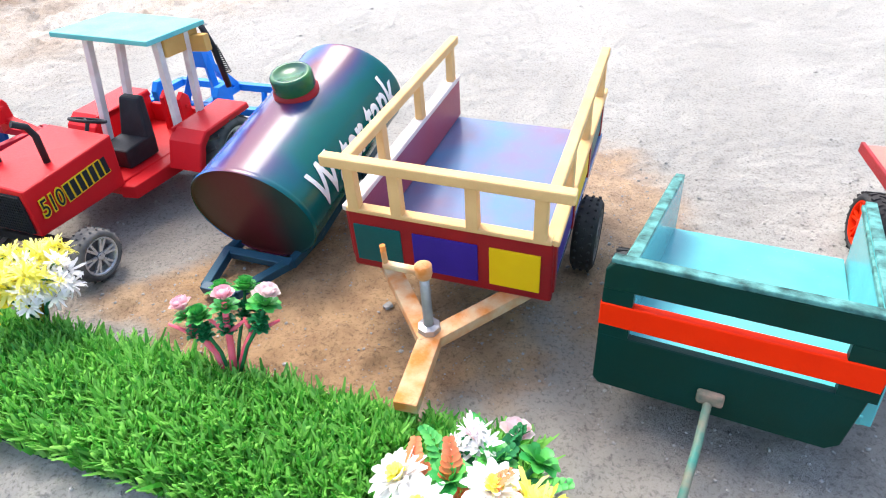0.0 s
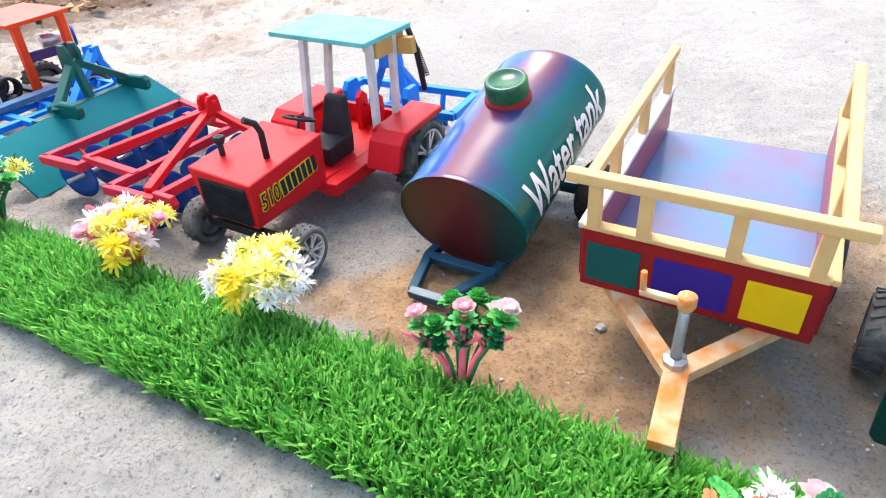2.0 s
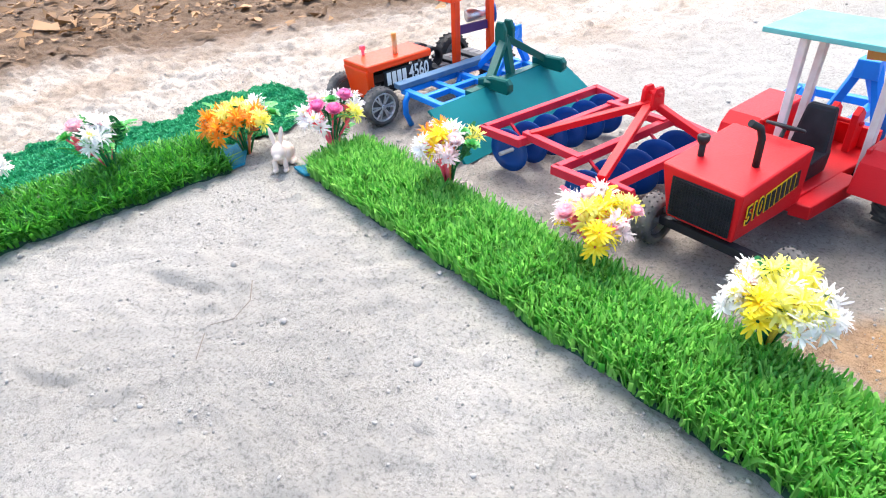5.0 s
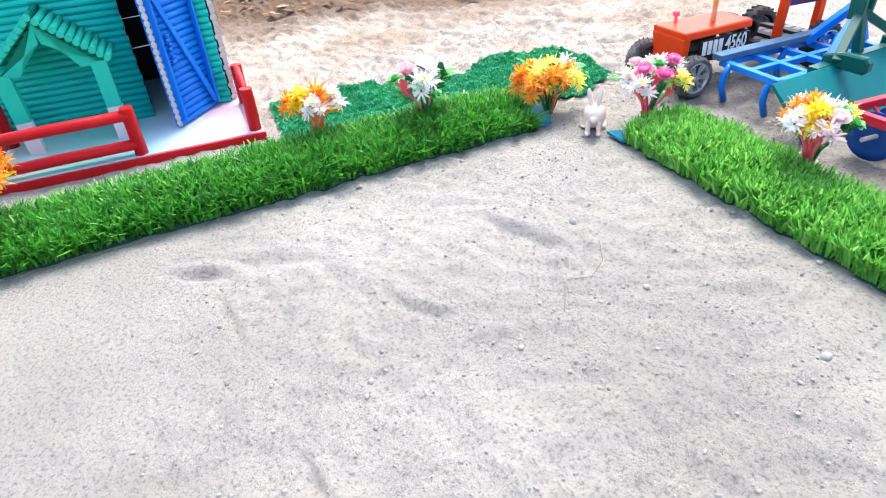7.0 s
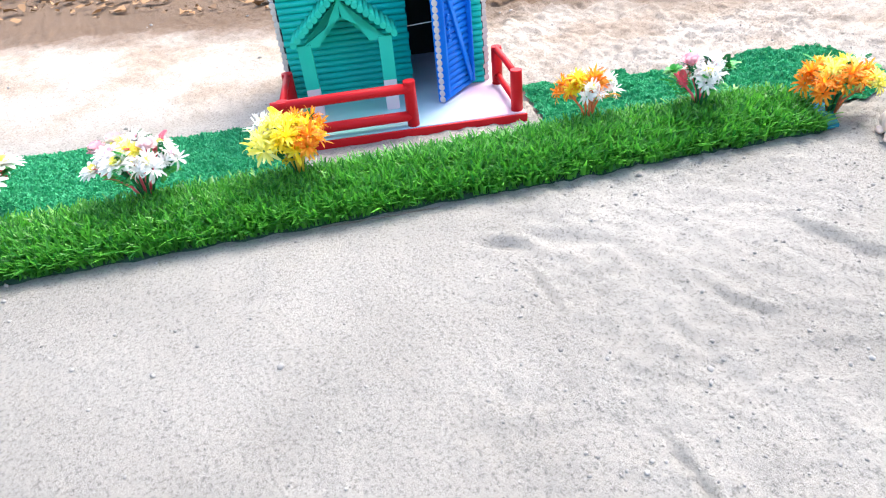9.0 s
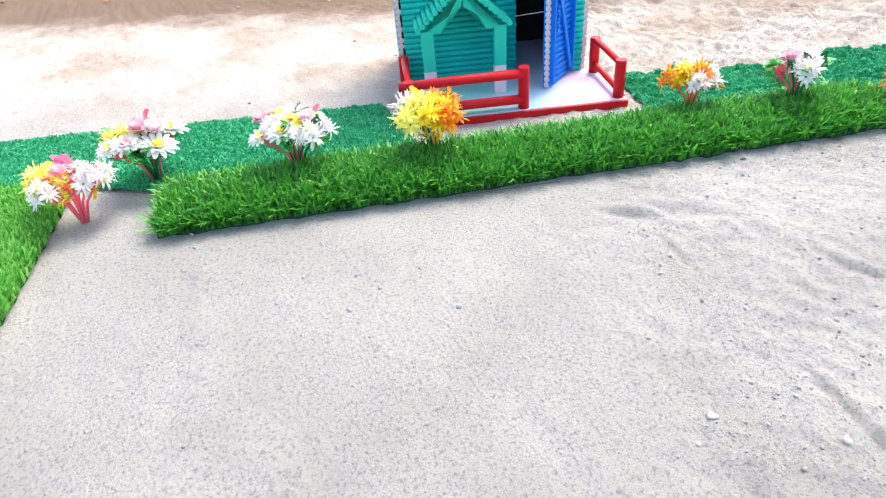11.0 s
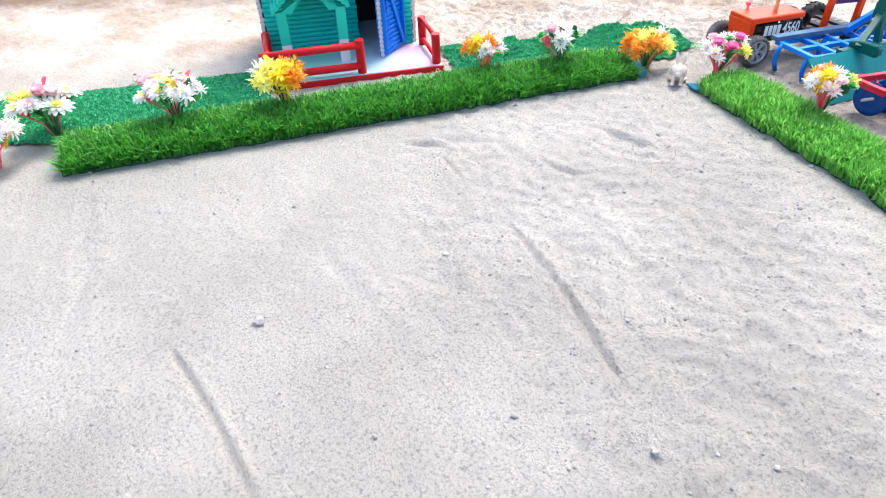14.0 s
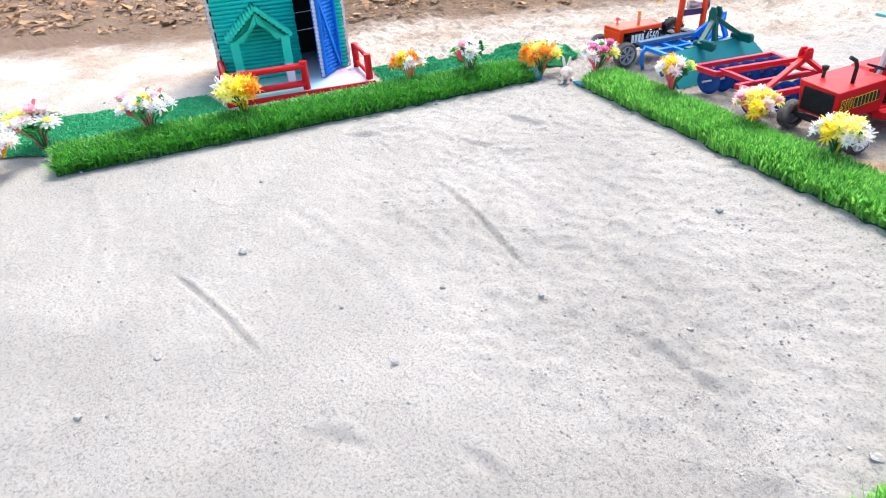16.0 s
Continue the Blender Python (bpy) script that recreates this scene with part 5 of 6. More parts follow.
# gabled canopy in front of the wall
CX, CH, CE, CW, CD = 0.149, 0.272, 0.182, 0.104, 0.1
cano = part("canopy", hexa(hexa(B(), [(CX - CW + 0.01, Y0 - CD, CE - 0.012), (CX - CW + 0.052, Y0 - CD, CE - 0.012), (CX - CW + 0.052, Y0 - CD + 0.012, CE - 0.012), (CX - CW + 0.01, Y0 - CD + 0.012, CE - 0.012), (CX - 0.002, Y0 - CD, CH - 0.05), (CX + 0.002, Y0 - CD, CH - 0.008), (CX + 0.002, Y0 - CD + 0.012, CH - 0.008), (CX - 0.002, Y0 - CD + 0.012, CH - 0.05)], 0.001),
    [(CX + CW - 0.052, Y0 - CD, CE - 0.012), (CX + CW - 0.01, Y0 - CD, CE - 0.012), (CX + CW - 0.01, Y0 - CD + 0.012, CE - 0.012), (CX + CW - 0.052, Y0 - CD + 0.012, CE - 0.012), (CX - 0.002, Y0 - CD, CH - 0.008), (CX + 0.002, Y0 - CD, CH - 0.05), (CX + 0.002, Y0 - CD + 0.012, CH - 0.05), (CX - 0.002, Y0 - CD + 0.012, CH - 0.008)], 0.001), MINT, hs, "mint gabled canopy")
me = bpy.data.meshes.new("rod")
bm = tube(B(), [(0, 0, 0), (0, CD + 0.012, 0)], 0.0068, 8)
bm.to_mesh(me)
bm.free()
me.materials.append(MINT)
for s in (-1, 1):
    for k in range(11):
        f = k / 10
        o = new("rod", me)
        o.parent = cano
        o.matrix_basis = pose(CX + s * CW * f, Y0 - CD - 0.012 + 0.0015 * math.sin(k * 2.7 + s), CH - (CH - CE) * f)
for s in (-1, 1):
    bm = B()
    bottom, joint, crown = [(CX + s * (CW - 0.022 + 0.002 * f), Y0 - CD + 0.006, 0.018 + (CE - 0.023) * f) for f in (0, 0.42, 1)]
    beam(bm, bottom, joint, 0.028, 0.018, 0.0004, 0)
    beam(bm, joint, crown, 0.0282, 0.0182, 0.0004, 1)
    part("post", bm, [PALEPOST, MINT], cano)
# red rails
def rail_post(x, y, h=0.088, r=0.0125):
    bm = tube(B(), [(x, y, 0.014), (x, y, h - 0.004), (x, y, h)], r, 14, r * 0.97)
    return part("rail_post", bm, RED, hs)


def rail_bar(a, b, r=0.0105):
    return part("rail_bar", tube(B(), [a, ((a[0] + b[0]) / 2, (a[1] + b[1]) / 2, (a[2] + b[2]) / 2 + 0.001), b], r, 12), RED, hs)


for x, y in ((0.265, 0.008), (0.01, 0.008), (0.485, 0.012), (0.482, 0.19), (0.008, 0.19)):
    rail_post(x, y, 0.104 if (x, y) != (0.265, 0.008) else 0.112)
rail_bar((-0.012, 0.006, 0.094), (0.268, 0.006, 0.097))
rail_bar((0.0, 0.006, 0.036), (0.262, 0.006, 0.039))
rail_bar((0.484, 0.012, 0.095), (0.482, 0.19, 0.098), 0.007)
rail_bar((0.484, 0.012, 0.035), (0.482, 0.19, 0.038), 0.007)
rail_bar((0.01, 0.01, 0.095), (0.008, 0.19, 0.098), 0.007)
rail_bar((0.01, 0.01, 0.035), (0.008, 0.19, 0.038), 0.007)


# ---- flowers ----
def petal(bm, ang, lift, length, width, curl, root=0.002, notch=0.0):
    """One petal from the middle outwards: three bent steps, tapering."""
    c, s = math.cos(ang), math.sin(ang)
    rows = []
    e = lift
    r, z = root, 0.0
    for k, (f, w) in enumerate(((0, 0.35), (0.45, 0.95), (0.8, 0.9), (1.0, 0.3))):
        if k:
            step = length * (f - (0, 0.45, 0.8)[k - 1])
            r += step * math.cos(e)
            z += step * math.sin(e)
            e += curl * 0.5
        hw = width * w / 2
        rows.append([bm.verts.new((r * c - q * hw * s, r * s + q * hw * c, z + (abs(q) * 0.15 * width if k < 3 else -notch))) for q in (-1, 0, 1)])
    for a, b in zip(rows, rows[1:]):
        for i in (0, 1):
            bm.faces.new((a[i], a[i + 1], b[i + 1], b[i])).smooth = True


HEADS = {}


def head_mesh(kind, colour):
    """Blossom meshes, made once for each kind and colour; they open towards +z and are 1 cm in radius."""
    if (kind, colour) in HEADS:
        return HEADS[kind, colour]
    r = random.Random(kind + colour)
    bm = B()
    if kind == "mum":
        # a frilly clump: four small heads side by side, their petals uneven
        for q in range(4):
            t = bmesh.new()
            for n, lift, ln, w in ((12, 0.1, 0.0082, 0.002), (11, 0.55, 0.008, 0.0019), (9, 1.0, 0.0075, 0.0017)):
                for k in range(n):
                    petal(t, 2 * math.pi * (k + r.random() * 0.7) / n, lift + r.uniform(-0.35, 0.35), ln * r.uniform(0.65, 1.25), w * r.uniform(0.6, 1.15), r.uniform(-1.3, 0.2), 0.0008)
            a = 2.1 * q + r.uniform(-0.3, 0.3)
            d = 0.0055 if q else 0.0
            bmesh.ops.transform(t, matrix=pose(d * math.cos(a), d * math.sin(a), 0.003 if not q else r.uniform(-0.004, 0.001)) @ pose(0, 0, 0, -38 * math.sin(a) * bool(q), 38 * math.cos(a) * bool(q), 0), verts=t.verts)
            merge(bm, t)
    elif kind == "daisy":
        for n, lift, ln, w in ((13, 0.2, 0.0108, 0.0038), (11, 0.55, 0.0102, 0.0036), (7, 0.95, 0.008, 0.003)):
            for k in range(n):
                petal(bm, 2 * math.pi * (k + r.random() * 0.3) / n, lift, ln * r.uniform(0.9, 1.1), w, -0.3, 0.001)
    elif kind == "rose":
        for n, lift, ln, w in ((7, 0.75, 0.0105, 0.0095), (6, 1.05, 0.0115, 0.009), (6, 1.25, 0.0118, 0.008), (5, 1.42, 0.0112, 0.006)):
            for k in range(n):
                petal(bm, 2 * math.pi * (k + r.random() * 0.3) / n + lift, lift, ln, w, -0.25 if lift < 1 else 0.12, 0.0012)
    elif kind == "rosette":
        for n, lift, ln, w in ((7, 0.25, 0.0105, 0.0075), (6, 0.75, 0.0092, 0.0065), (4, 1.2, 0.007, 0.005)):
            for k in range(n):
                petal(bm, 2 * math.pi * (k + r.random() * 0.4) / n, lift, ln, w, -0.2, 0.001)
    else:
        # fern: a midrib with small leaflets on both sides
        for k in range(9):
            f = k / 8
            for s in (-1, 1):
                t = bmesh.new()
                petal(t, s * (1.2 - 0.5 * f), 0.15, 0.006 * (1.1 - 0.7 * f), 0.0026, -0.3, 0.0003)
                bmesh.ops.translate(t, vec=(f * 0.017, 0, 0.004 * math.sin(f * 2.5)), verts=t.verts)
                merge(bm, t)
        petal(bm, 0, 0.2, 0.019, 0.0012, -0.5, 0)
    me = bpy.data.meshes.new("leaf" if kind == "fern" else "blossom")
    bm.to_mesh(me)
    bm.free()
    me.materials.append(PETAL[colour] if colour != "dark" else LEAFD)
    HEADS[kind, colour] = me
    return me


def leaf_of(stem):
    """A fern leaf moulded in the stem's own colour."""
    if ("stem", stem.name) not in HEADS:
        me = head_mesh("fern", "dark").copy()
        me.materials.clear()
        me.materials.append(stem)
        HEADS["stem", stem.name] = me
    return HEADS["stem", stem.name]


def bunch(x, y, H, R, heads, stem_mat, label, seed, leaf="dark", size=2.6, ferns=8, turn=0.0, thick=1.0, across=(0.95, -0.3), lift=0.0):
    """A plastic flower bunch stuck in the ground: stems fan out from one root, each with a blossom; fern leaves between."""
    r = random.Random(seed)
    root = thing("flower_bunch", pose(x, y, gz(x, y) + lift, 0, 0, turn), label, "artificial flowers", "plastic flower bunches")
    n = len(heads)
    spots = []
    for k in range(n):
        a = k * 2.39996 + r.uniform(-0.25, 0.25)
        f = math.sqrt((k + 0.4) / n)
        spots.append((R * f * math.cos(a), R * f * math.sin(a), a, f))
    spots.sort(key=lambda q: q[0] * across[0] + q[1] * across[1])
    for k, (kind, colour) in enumerate(heads):
        px, py, a, f = spots[k]
        pz = 1.1 * H * (1.0 - 0.2 * f * f + r.uniform(-0.06, 0.06))
        tip = Vector((px, py, pz))
        sm = stem_mat[k % len(stem_mat)] if isinstance(stem_mat, (list, tuple)) else stem_mat
        part("stem", tube(B(), [(px * 0.05, py * 0.05, -0.006), (px * 0.3, py * 0.3, pz * 0.45), (px * 0.75, py * 0.75, pz * 0.8), tip], 0.0026 * thick, 6, 0.002 * thick), sm, root)
        o = new("blossom", head_mesh(kind, colour))
        o.parent = root
        axis = Vector((px * 0.6, py * 0.6, H)).normalized()
        sc = size * r.uniform(0.85, 1.12) * (0.74 if kind == "rose" else 0.62 if kind == "rosette" else 1.0)
        o.matrix_basis = Matrix.Translation(tip) @ axis.to_track_quat("Z", "Y").to_matrix().to_4x4() @ Matrix.Rotation(r.random() * 6, 4, "Z") @ Matrix.Diagonal((sc, sc, sc * 1.05, 1))
        for q in range(2):
            c = new("leaf", leaf_of(sm))
            c.parent = root
            ls = size * r.uniform(0.55, 0.85)
            c.matrix_basis = Matrix.Translation(tip * r.uniform(0.62, 0.9)) @ pose(0, 0, 0, 0, 0, math.degrees(a) + r.uniform(-110, 110)) @ pose(0, 0, 0, 0, r.uniform(-65, -25), 0) @ Matrix.Diagonal((ls, ls, ls, 1))
        if kind in ("mum", "daisy") and colour in ("white", "blush"):
            c = new("blossom_centre", head_mesh("rosette", "lemon" if r.random() < 0.7 else "pink"))
            c.parent = o
            c.matrix_basis = pose(0, 0, 0.0022) @ Matrix.Diagonal((0.36, 0.36, 0.5, 1))
    for k in range(ferns):
        a = k * 2.0 + r.uniform(-0.4, 0.4)
        f = r.uniform(0.35, 1.0)
        o = new("leaf", head_mesh("fern", leaf))
        o.parent = root
        sc = size * r.uniform(0.8, 1.2)
        o.matrix_basis = Matrix.Translation((R * 0.6 * f * math.cos(a), R * 0.6 * f * math.sin(a), H * r.uniform(0.35, 0.85))) @ pose(0, 0, 0, 0, 0, math.degrees(a)) @ pose(0, 0, 0, r.uniform(-30, 30), r.uniform(-55, 5), 0) @ Matrix.Diagonal((sc, sc, sc, 1))
    return root


W, P, BL, MG, Y, LE, O, G = "white", "pink", "blush", "magenta", "yellow", "lemon", "orange", "green"
HOUSEWARD = (0.4, 0.92)
bunch(-0.87, 1.038, 0.085, 0.055, [("mum", BL), ("mum", O), ("mum", W), ("mum", O), ("mum", W), ("mum", LE), ("mum", W), ("mum", Y), ("rosette", G), ("rose", BL), ("mum", BL), ("rosette", G)], [STEMO, STEMP, STEMG], "white, yellow and orange plastic flower bunch beside the turf", 1, "green", 2.1, 5, lift=0.03)
bunch(-0.576, 0.96, 0.072, 0.055, [("mum", W), ("mum", BL), ("mum", W), ("rose", BL), ("rose", P), ("mum", LE), ("mum", Y), ("mum", LE), ("mum", LE), ("rose", P), ("mum", Y), ("mum", BL)], [STEMP, STEMP, STEMY], "yellow and pale pink plastic flower bunch", 2, "yellow", 2.0, 6, lift=0.03)
bunch(-0.345, 0.89, 0.074, 0.05, [("mum", W), ("mum", W), ("mum", W), ("mum", LE), ("mum", LE), ("mum", Y), ("mum", LE), ("mum", LE), ("mum", LE), ("mum", W), ("mum", LE), ("mum", W), ("mum", W), ("mum", W)], [STEMY, STEMG], "white and yellow plastic flower bunch in front of the red tractor", 3, "yellow", 2.0, 7, lift=0.03)


def rose_bunch(x, y, label, seed):
    """Stiff stems fanning out sideways; each bears a green leaf cup, some with a frilly rose in it; two bare stems are pink and forked."""
    r = random.Random(seed)
    root = thing("flower_bunch", pose(x, y, gz(x, y) + 0.03, -20, 0, -6), label, "artificial flowers", "plastic flower bunches")
    for px, py, pz, stem, rose in ((-0.062, -0.008, 0.088, STEMP, "pink"), (-0.036, -0.02, 0.092, STEMG, ""), (-0.03, 0.03, 0.112, STEMG, ""), (0.0, -0.018, 0.11, STEMP, "pink"), (0.004, 0.034, 0.118, STEMG, ""), (0.034, 0.016, 0.098, STEMP, "blush"), (0.05, -0.004, 0.112, STEMG, "blush"), (0.026, 0.04, 0.108, STEMG, "")):
        px, py, pz = px * 0.78, py * 0.8, pz * 0.8
        tip = Vector((px, py, pz))
        w = 0.0042 if stem is STEMP else 0.0022
        bm = tube(B(), [(px * 0.08, py * 0.08, -0.006), (px * 0.4, py * 0.4, pz * 0.4), (px * 0.85, py * 0.85, pz * 0.75), tip], w, 8, w * 0.75)
        if stem is STEMP:
            for q in (-1, 1):
                tube(bm, [(px * 0.7, py * 0.7, pz * 0.6), (px * 0.85 + q * 0.012, py * 0.85, pz * 0.72), (px + q * 0.02, py, pz * 0.8)], 0.003, 7, 0.0015)
        part("stem", bm, stem, root)
        axis = Vector((px * 0.8, py * 0.8 - 0.01, 0.1)).normalized().to_track_quat("Z", "Y").to_matrix().to_4x4()
        for kind, colour, lift, sc in (("rosette", "green", -0.006, 1.5), ("rose", "green" if not rose else "", -0.002, 1.05), ("rose", rose, 0.004, 1.35)):
            if colour:
                o = new("blossom", head_mesh(kind, colour))
                o.parent = root
                sc = sc * r.uniform(0.92, 1.08)
                o.matrix_basis = Matrix.Translation(tip) @ axis @ pose(0, 0, lift, 0, 0, r.uniform(0, 300)) @ Matrix.Diagonal((sc, sc, sc, 1))
        for q in range(2):
            o = new("leaf", head_mesh("rosette", "dark"))
            o.parent = root
            o.matrix_basis = Matrix.Translation((px * 0.8, py * 0.8, pz * (0.62 + 0.12 * q))) @ axis @ Matrix.Diagonal((0.95, 0.95, 1.4, 1))
    return root


rose_bunch(-0.092, 0.812, "pink rose plastic bunch with green leaves at the turf edge", 4)
bunch(0.163, 0.617, 0.066, 0.068, [("daisy", W), ("daisy", W), ("rosette", G), ("mum", W), ("mum", LE), ("rosette", G), ("daisy", W), ("rose", BL), ("rose", P), ("rosette", G), ("mum", LE), ("mum", LE)], [STEMO, STEMG], "white, yellow and pink plastic flower bunch at the turf end", 5, "green", 2.5, 9, lift=0.042)
bunch(-1.185, 1.085, 0.1, 0.062, [("mum", W), ("rosette", G), ("mum", W), ("rose", P), ("rose", MG), ("mum", W), ("rosette", G), ("rose", MG), ("mum", W), ("rose", MG), ("mum", LE), ("mum", W)], [STEMP, STEMG], "pink, white and green plastic flower bunch beside the rabbit", 6, "green", 2.3, 5, across=(0.7, 0.7))
bunch(-1.363, 1.003, 0.086, 0.068, [("mum", O), ("mum", O), ("mum", O), ("mum", LE), ("mum", LE), ("mum", O), ("mum", Y), ("mum", LE), ("mum", O), ("mum", W), ("mum", LE), ("rosette", G)], [STEMO, STEMG], "orange and yellow plastic flower bunch beside the rabbit", 7, "green", 2.6, 8, across=(0.6, 0.8))
bunch(-1.475, 0.778, 0.09, 0.058, [("rosette", G), ("rose", P), ("mum", BL), ("mum", W), ("mum", W), ("mum", W), ("mum", W), ("rosette", G)], [STEMP, STEMG], "white and pink plastic flower bunch on the turf", 8, "green", 2.7, 9, across=HOUSEWARD, lift=0.02)
bunch(-1.57, 0.59, 0.082, 0.048, [("mum", O), ("mum", Y), ("mum", W), ("mum", W), ("mum", O), ("mum", W), ("mum", BL), ("mum", W)], [STEMO, STEMO], "white and orange plastic flower bunch beside the house", 9, "orange", 2.35, 4, across=HOUSEWARD, lift=0.02)
bunch(-1.672, 0.043, 0.1, 0.056, [("mum", W), ("mum", LE), ("mum", LE), ("mum", LE), ("mum", Y), ("mum", LE), ("mum", Y), ("mum", O), ("mum", Y), ("mum", O), ("mum", O)], [STEMY, STEMG], "yellow and orange plastic flower bunch by the red rail", 10, "yellow", 2.6, 8, across=HOUSEWARD, lift=0.02)
bunch(-1.757, -0.212, 0.095, 0.068, [("rose", P), ("daisy", W), ("rose", BL), ("daisy", W), ("mum", LE), ("mum", W), ("daisy", W), ("mum", LE), ("daisy", W), ("rose", BL), ("mum", W), ("daisy", W), ("mum", W)], [STEMG, STEMP], "white daisy and pink rose plastic bunch on the turf", 11, "green", 2.5, 10, across=HOUSEWARD, lift=0.02)
bunch(-1.895, -0.478, 0.105, 0.068, [("mum", LE), ("daisy", W), ("mum", LE), ("rosette", G), ("daisy", W), ("mum", W), ("rose", P), ("mum", W), ("rose", BL), ("daisy", W), ("daisy", W)], [STEMG, STEMP], "white and yellow plastic flower bunch at the turf corner", 12, "green", 2.9, 8, across=HOUSEWARD)
bunch(-1.795, -0.613, 0.095, 0.066, [("mum", LE), ("mum", LE), ("rose", MG), ("mum", W), ("rose", P), ("daisy", W), ("mum", W), ("mum", W)], [STEMP, STEMP], "yellow, white and pink plastic flower bunch in a small holder", 13, "yellow", 2.6, 6, across=HOUSEWARD)


# ---- rabbit ----
def rabbit():
    bm = B()

    def blob(c, s, rot=(0, 0, 0)):
        bmesh.ops.create_uvsphere(bm, u_segments=20, v_segments=12, radius=1, matrix=pose(*c, *rot) @ Matrix.Diagonal((*s, 1)))

    blob((0, 0.018, 0.026), (0.021, 0.03, 0.024))
    blob((0, 0.032, 0.024), (0.024, 0.02, 0.023))
    blob((0, -0.012, 0.042), (0.0155, 0.019, 0.016), (25, 0, 0))
    blob((0, -0.026, 0.036), (0.009, 0.009, 0.008))
    blob((0.009, 0.0, 0.07), (0.0055, 0.0035, 0.022), (-12, 12, 0))
    blob((-0.009, 0.0, 0.07), (0.0055, 0.0035, 0.022), (-12, -12, 0))
    for s in (-1, 1):
        blob((s * 0.011, -0.016, 0.014), (0.0055, 0.0065, 0.016))
        blob((s * 0.011, -0.021, 0.004), (0.006, 0.01, 0.0045))
        blob((s * 0.019, 0.022, 0.006), (0.008, 0.017, 0.006))
    blob((0, 0.053, 0.024), (0.008, 0.008, 0.008))
    ob = part("toy_rabbit", bm, CERAMIC, None, "", True)
    rm = ob.modifiers.new("join", "REMESH")
    rm.mode, rm.voxel_size, rm.use_smooth_shade = "VOXEL", 0.0012, True
    sm = ob.modifiers.new("soften", "SMOOTH")
    sm.factor, sm.iterations = 0.5, 4
    ob.matrix_basis = pose(-1.232, 0.985, gz(-1.23, 0.985), 0, 0, 38) @ Matrix.Diagonal((0.92, 0.92, 0.92, 1))
    return tagged(ob, "cream ceramic rabbit figurine sitting between the turf strips", "figurine")


rabbit()


# ---- ground litter ----
def scatter(name, material, count, where, shape, size, seed, label, category, sink=0.3):
    """Many small pieces in one mesh, each a turned and stretched copy of one small shape."""
    r = np.random.RandomState(seed)
    pts = where(r, count)
    n = len(pts)
    v, f = shape
    s = size[0] * (size[1] / size[0]) ** (r.rand(n) ** 4.5)
    st = s[:, None] * (0.7 + 0.6 * r.rand(n, 3))
    st[:, 2] *= 0.75
    a = r.rand(n) * 6.283
    c, q = np.cos(a), np.sin(a)
    co = v[None] * st[:, None, :]
    co = co + 0.16 * s[:, None, None] * r.randn(n, len(v), 3)
    x = co[..., 0] * c[:, None] - co[..., 1] * q[:, None] + pts[:, 0:1]
    y = co[..., 0] * q[:, None] + co[..., 1] * c[:, None] + pts[:, 1:2]
    z = co[..., 2] + far_height(pts[:, 0], pts[:, 1])[:, None] + (st[:, 2:3] * (1 - 2 * sink) if sink < 1 else 0)
    allco = np.stack([x, y, z], -1).reshape(-1, 3)
    faces = (np.arange(n)[:, None, None] * len(v) + f[None]).reshape(-1, f.shape[1])
    ob = new(name, raw_mesh(name, allco, faces, False))
    ob.data.materials.append(material)
    return tagged(ob, label, category, kind="stuff")


t = bmesh.new()
bmesh.ops.create_icosphere(t, subdivisions=1, radius=1)
ICO = (np.array([v.co[:] for v in t.verts]), np.array([[v.index for v in f.verts] for f in t.faces]))
t.free()
LEAF = (np.array([(-1, 0, 0.1), (-0.3, 0.42, 0.35), (-0.3, -0.42, 0.3), (0.4, 0.38, 0.2), (0.4, -0.36, 0.35), (1.0, 0.05, 0.6)]), np.array([[0, 2, 1], [1, 2, 3], [2, 4, 3], [3, 4, 5]]))


def near_yard(r, n):
    return np.array([-2.0, -0.9]) + r.rand(n, 2) * np.array([2.9, 2.4])


def rough_band(r, n):
    """Thick where the silt is broken up, thin where it is swept smooth."""
    p = near_yard(r, n * 3)
    return p[r.rand(len(p)) < (broken(p[:, 0], p[:, 1]) - 0.15) * (0.6 + rough_field(p[:, 0], p[:, 1], 0.1, 8))][:n]


def all_round(r, n):
    return np.array([-3.4, -1.2]) + r.rand(n, 2) * np.array([4.8, 4.4])


def behind(r, n):
    """Past the trodden yard, thinning out towards it."""
    p = np.array([-6.0, -3.0]) + r.rand(n * 4, 2) * np.array([7.0, 9.0])
    d = -0.80 * p[:, 0] + 0.6 * p[:, 1] - 2.62
    keep = (d > 0.0) & (r.rand(len(p)) < np.clip(0.04 + (d - 0.1) * 2.2, 0, 1)) & (d < 2.5)
    return p[keep][:n]


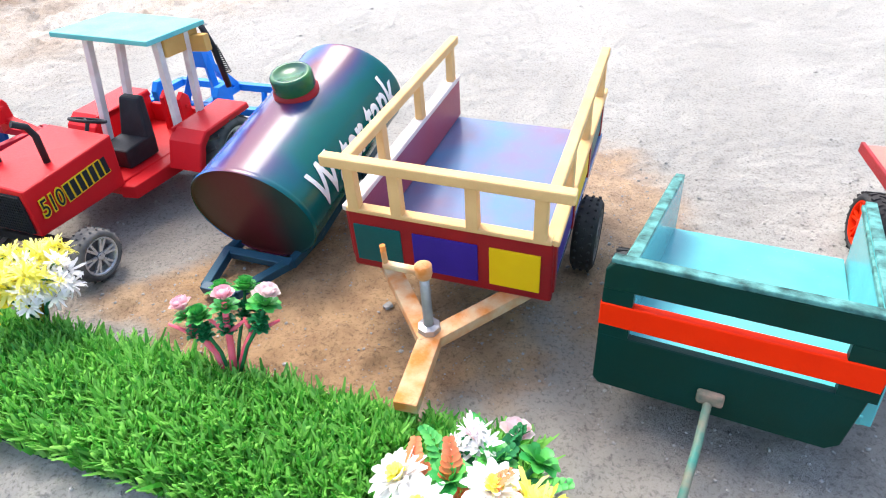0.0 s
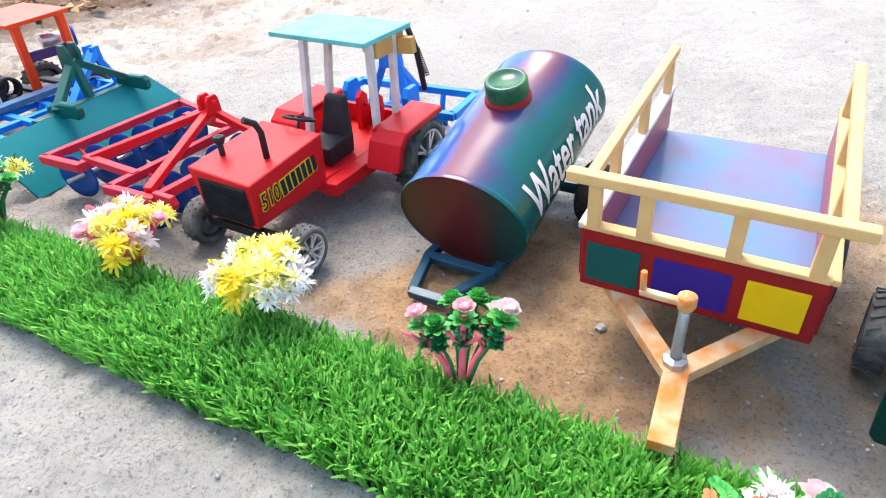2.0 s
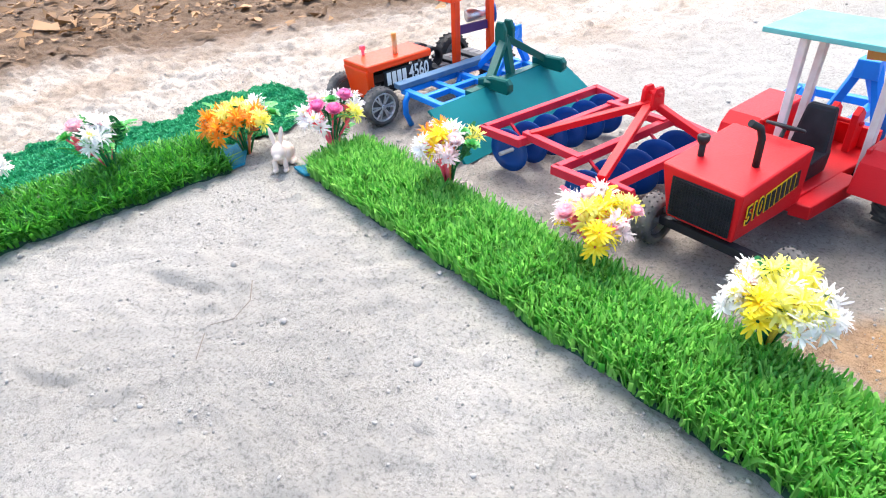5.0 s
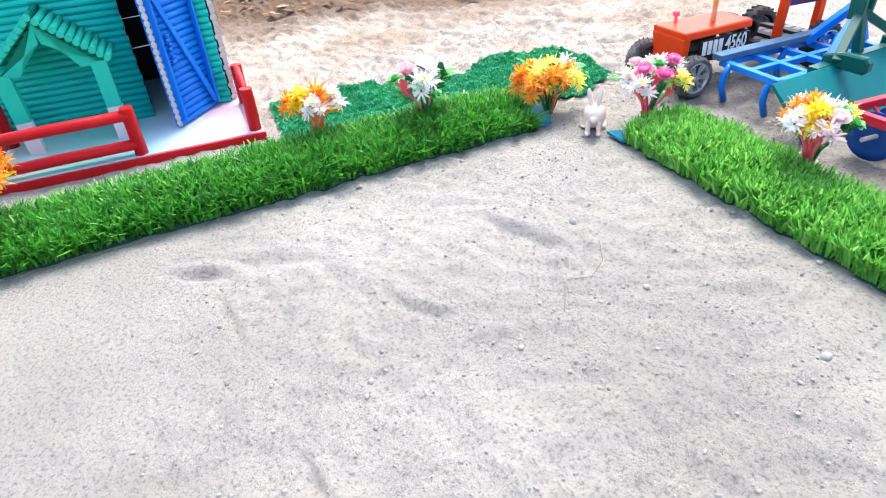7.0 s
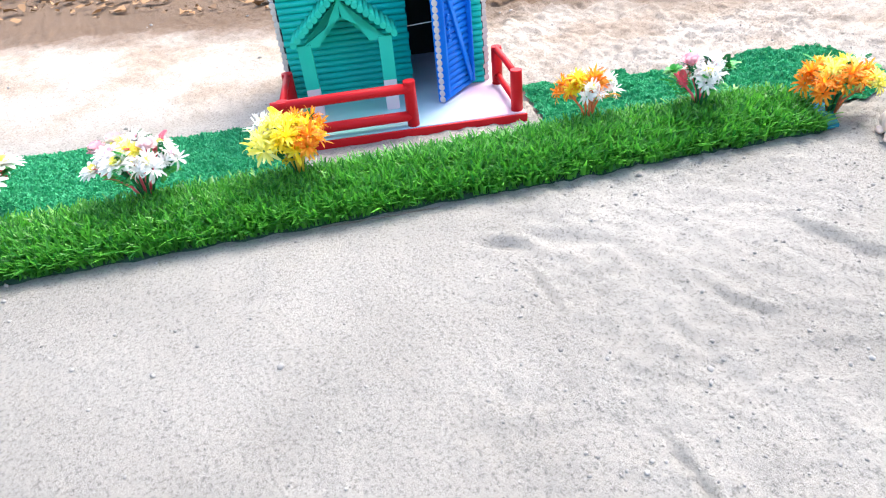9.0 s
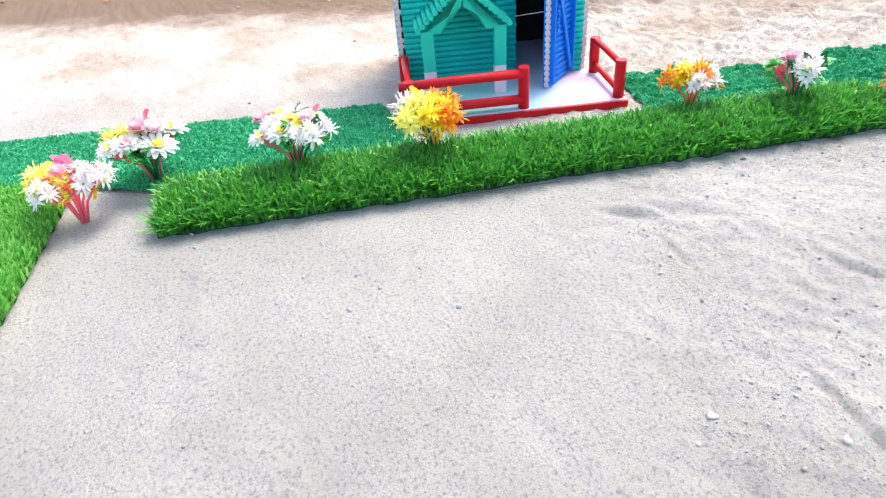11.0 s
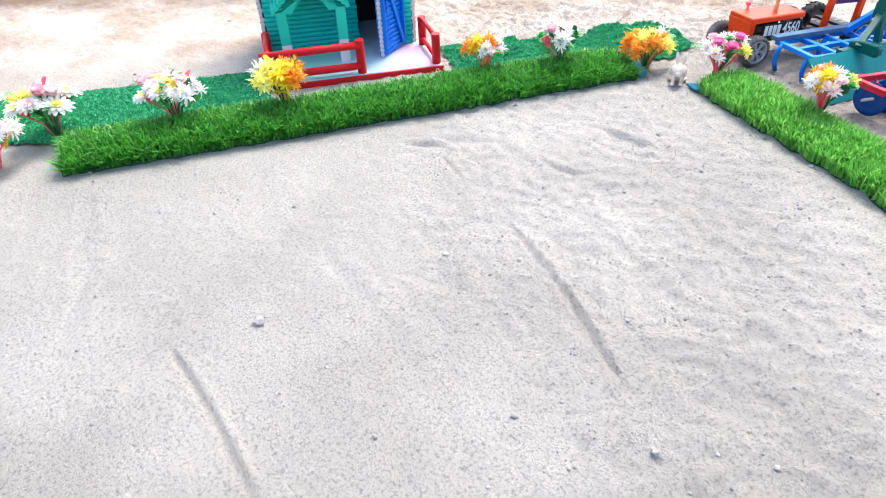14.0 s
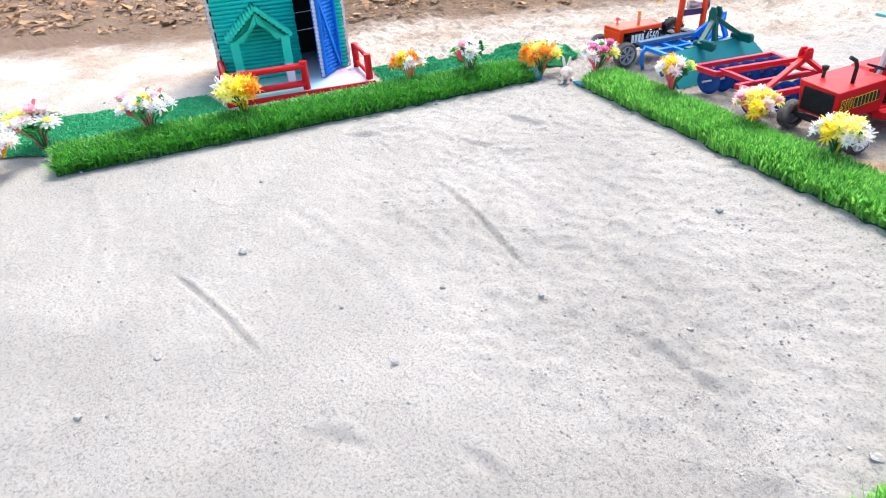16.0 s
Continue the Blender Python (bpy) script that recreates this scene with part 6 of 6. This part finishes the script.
scatter("pebbles", STONE, 26000, rough_band, ICO, (0.0008, 0.003), 31, "small grey clods and grit on the yard", "clods")
scatter("clods", STONE, 1300, all_round, ICO, (0.0012, 0.0062), 32, "loose clods of earth", "clods")
scatter("dry_leaves", DRYLEAF, 7000, behind, LEAF, (0.02, 0.06), 33, "brown dry leaves and husks on the ground", "leaf litter", 0.35)
TWIG = surface("twig_bark", (0.2, 0.16, 0.13), (0.3, 0.25, 0.2), 80, 0.9)


def twig(points, r, label):
    bm = tube(B(), [(x, y, gz(x, y) + r) for x, y in points], r, 6, r * 0.5)
    tagged(part("twig", bm, TWIG, None, label), category="twig", group="twigs on the yard")


twig([(-0.985, 0.7), (-0.955, 0.67), (-0.94, 0.63), (-0.955, 0.6)], 0.0007, "thin bent twig lying on the silt")
twig([(-0.95, 0.59), (-0.92, 0.555), (-0.87, 0.52)], 0.0006, "thin straight twig lying on the silt")
twig([(-1.53, 0.03), (-1.5, 0.13), (-1.475, 0.22)], 0.0014, "dry grass stalk along the turf edge")


def stone(x, y, r, seed):
    """One loose clod, part sunk in the silt."""
    q = random.Random(seed)
    bm = B()
    bmesh.ops.create_icosphere(bm, subdivisions=2, radius=r * 0.75)
    for v in bm.verts:
        v.co = v.co * q.uniform(0.7, 1.2)
        v.co.z *= 0.65
    ob = part("clod", bm, CLOD, None, "grey clod of dry earth on the silt")
    ob.matrix_basis = pose(x, y, gz(x, y) + r * 0.3, 0, 0, q.uniform(0, 360))
    tagged(ob, category="clod", group="single clods on the yard")


CLOD = surface("grey_clod", (0.3, 0.285, 0.27), (0.42, 0.4, 0.38), 90, 0.95, bump=0.6)
for k, (x, y, r) in enumerate(((-0.409, 0.543, 0.011), (-0.952, -0.275, 0.013), (-0.449, 0.058, 0.008), (-0.482, -0.226, 0.008), (-0.355, 0.163, 0.006), (-0.23, 0.164, 0.007), (-0.689, -0.634, 0.008), (-0.745, -0.506, 0.009), (0.054, 0.119, 0.012), (0.055, 0.962, 0.009), (-0.756, 0.85, 0.006), (-0.9, 0.9, 0.006), (-0.13, 0.8, 0.006))):
    stone(x, y, r, k)
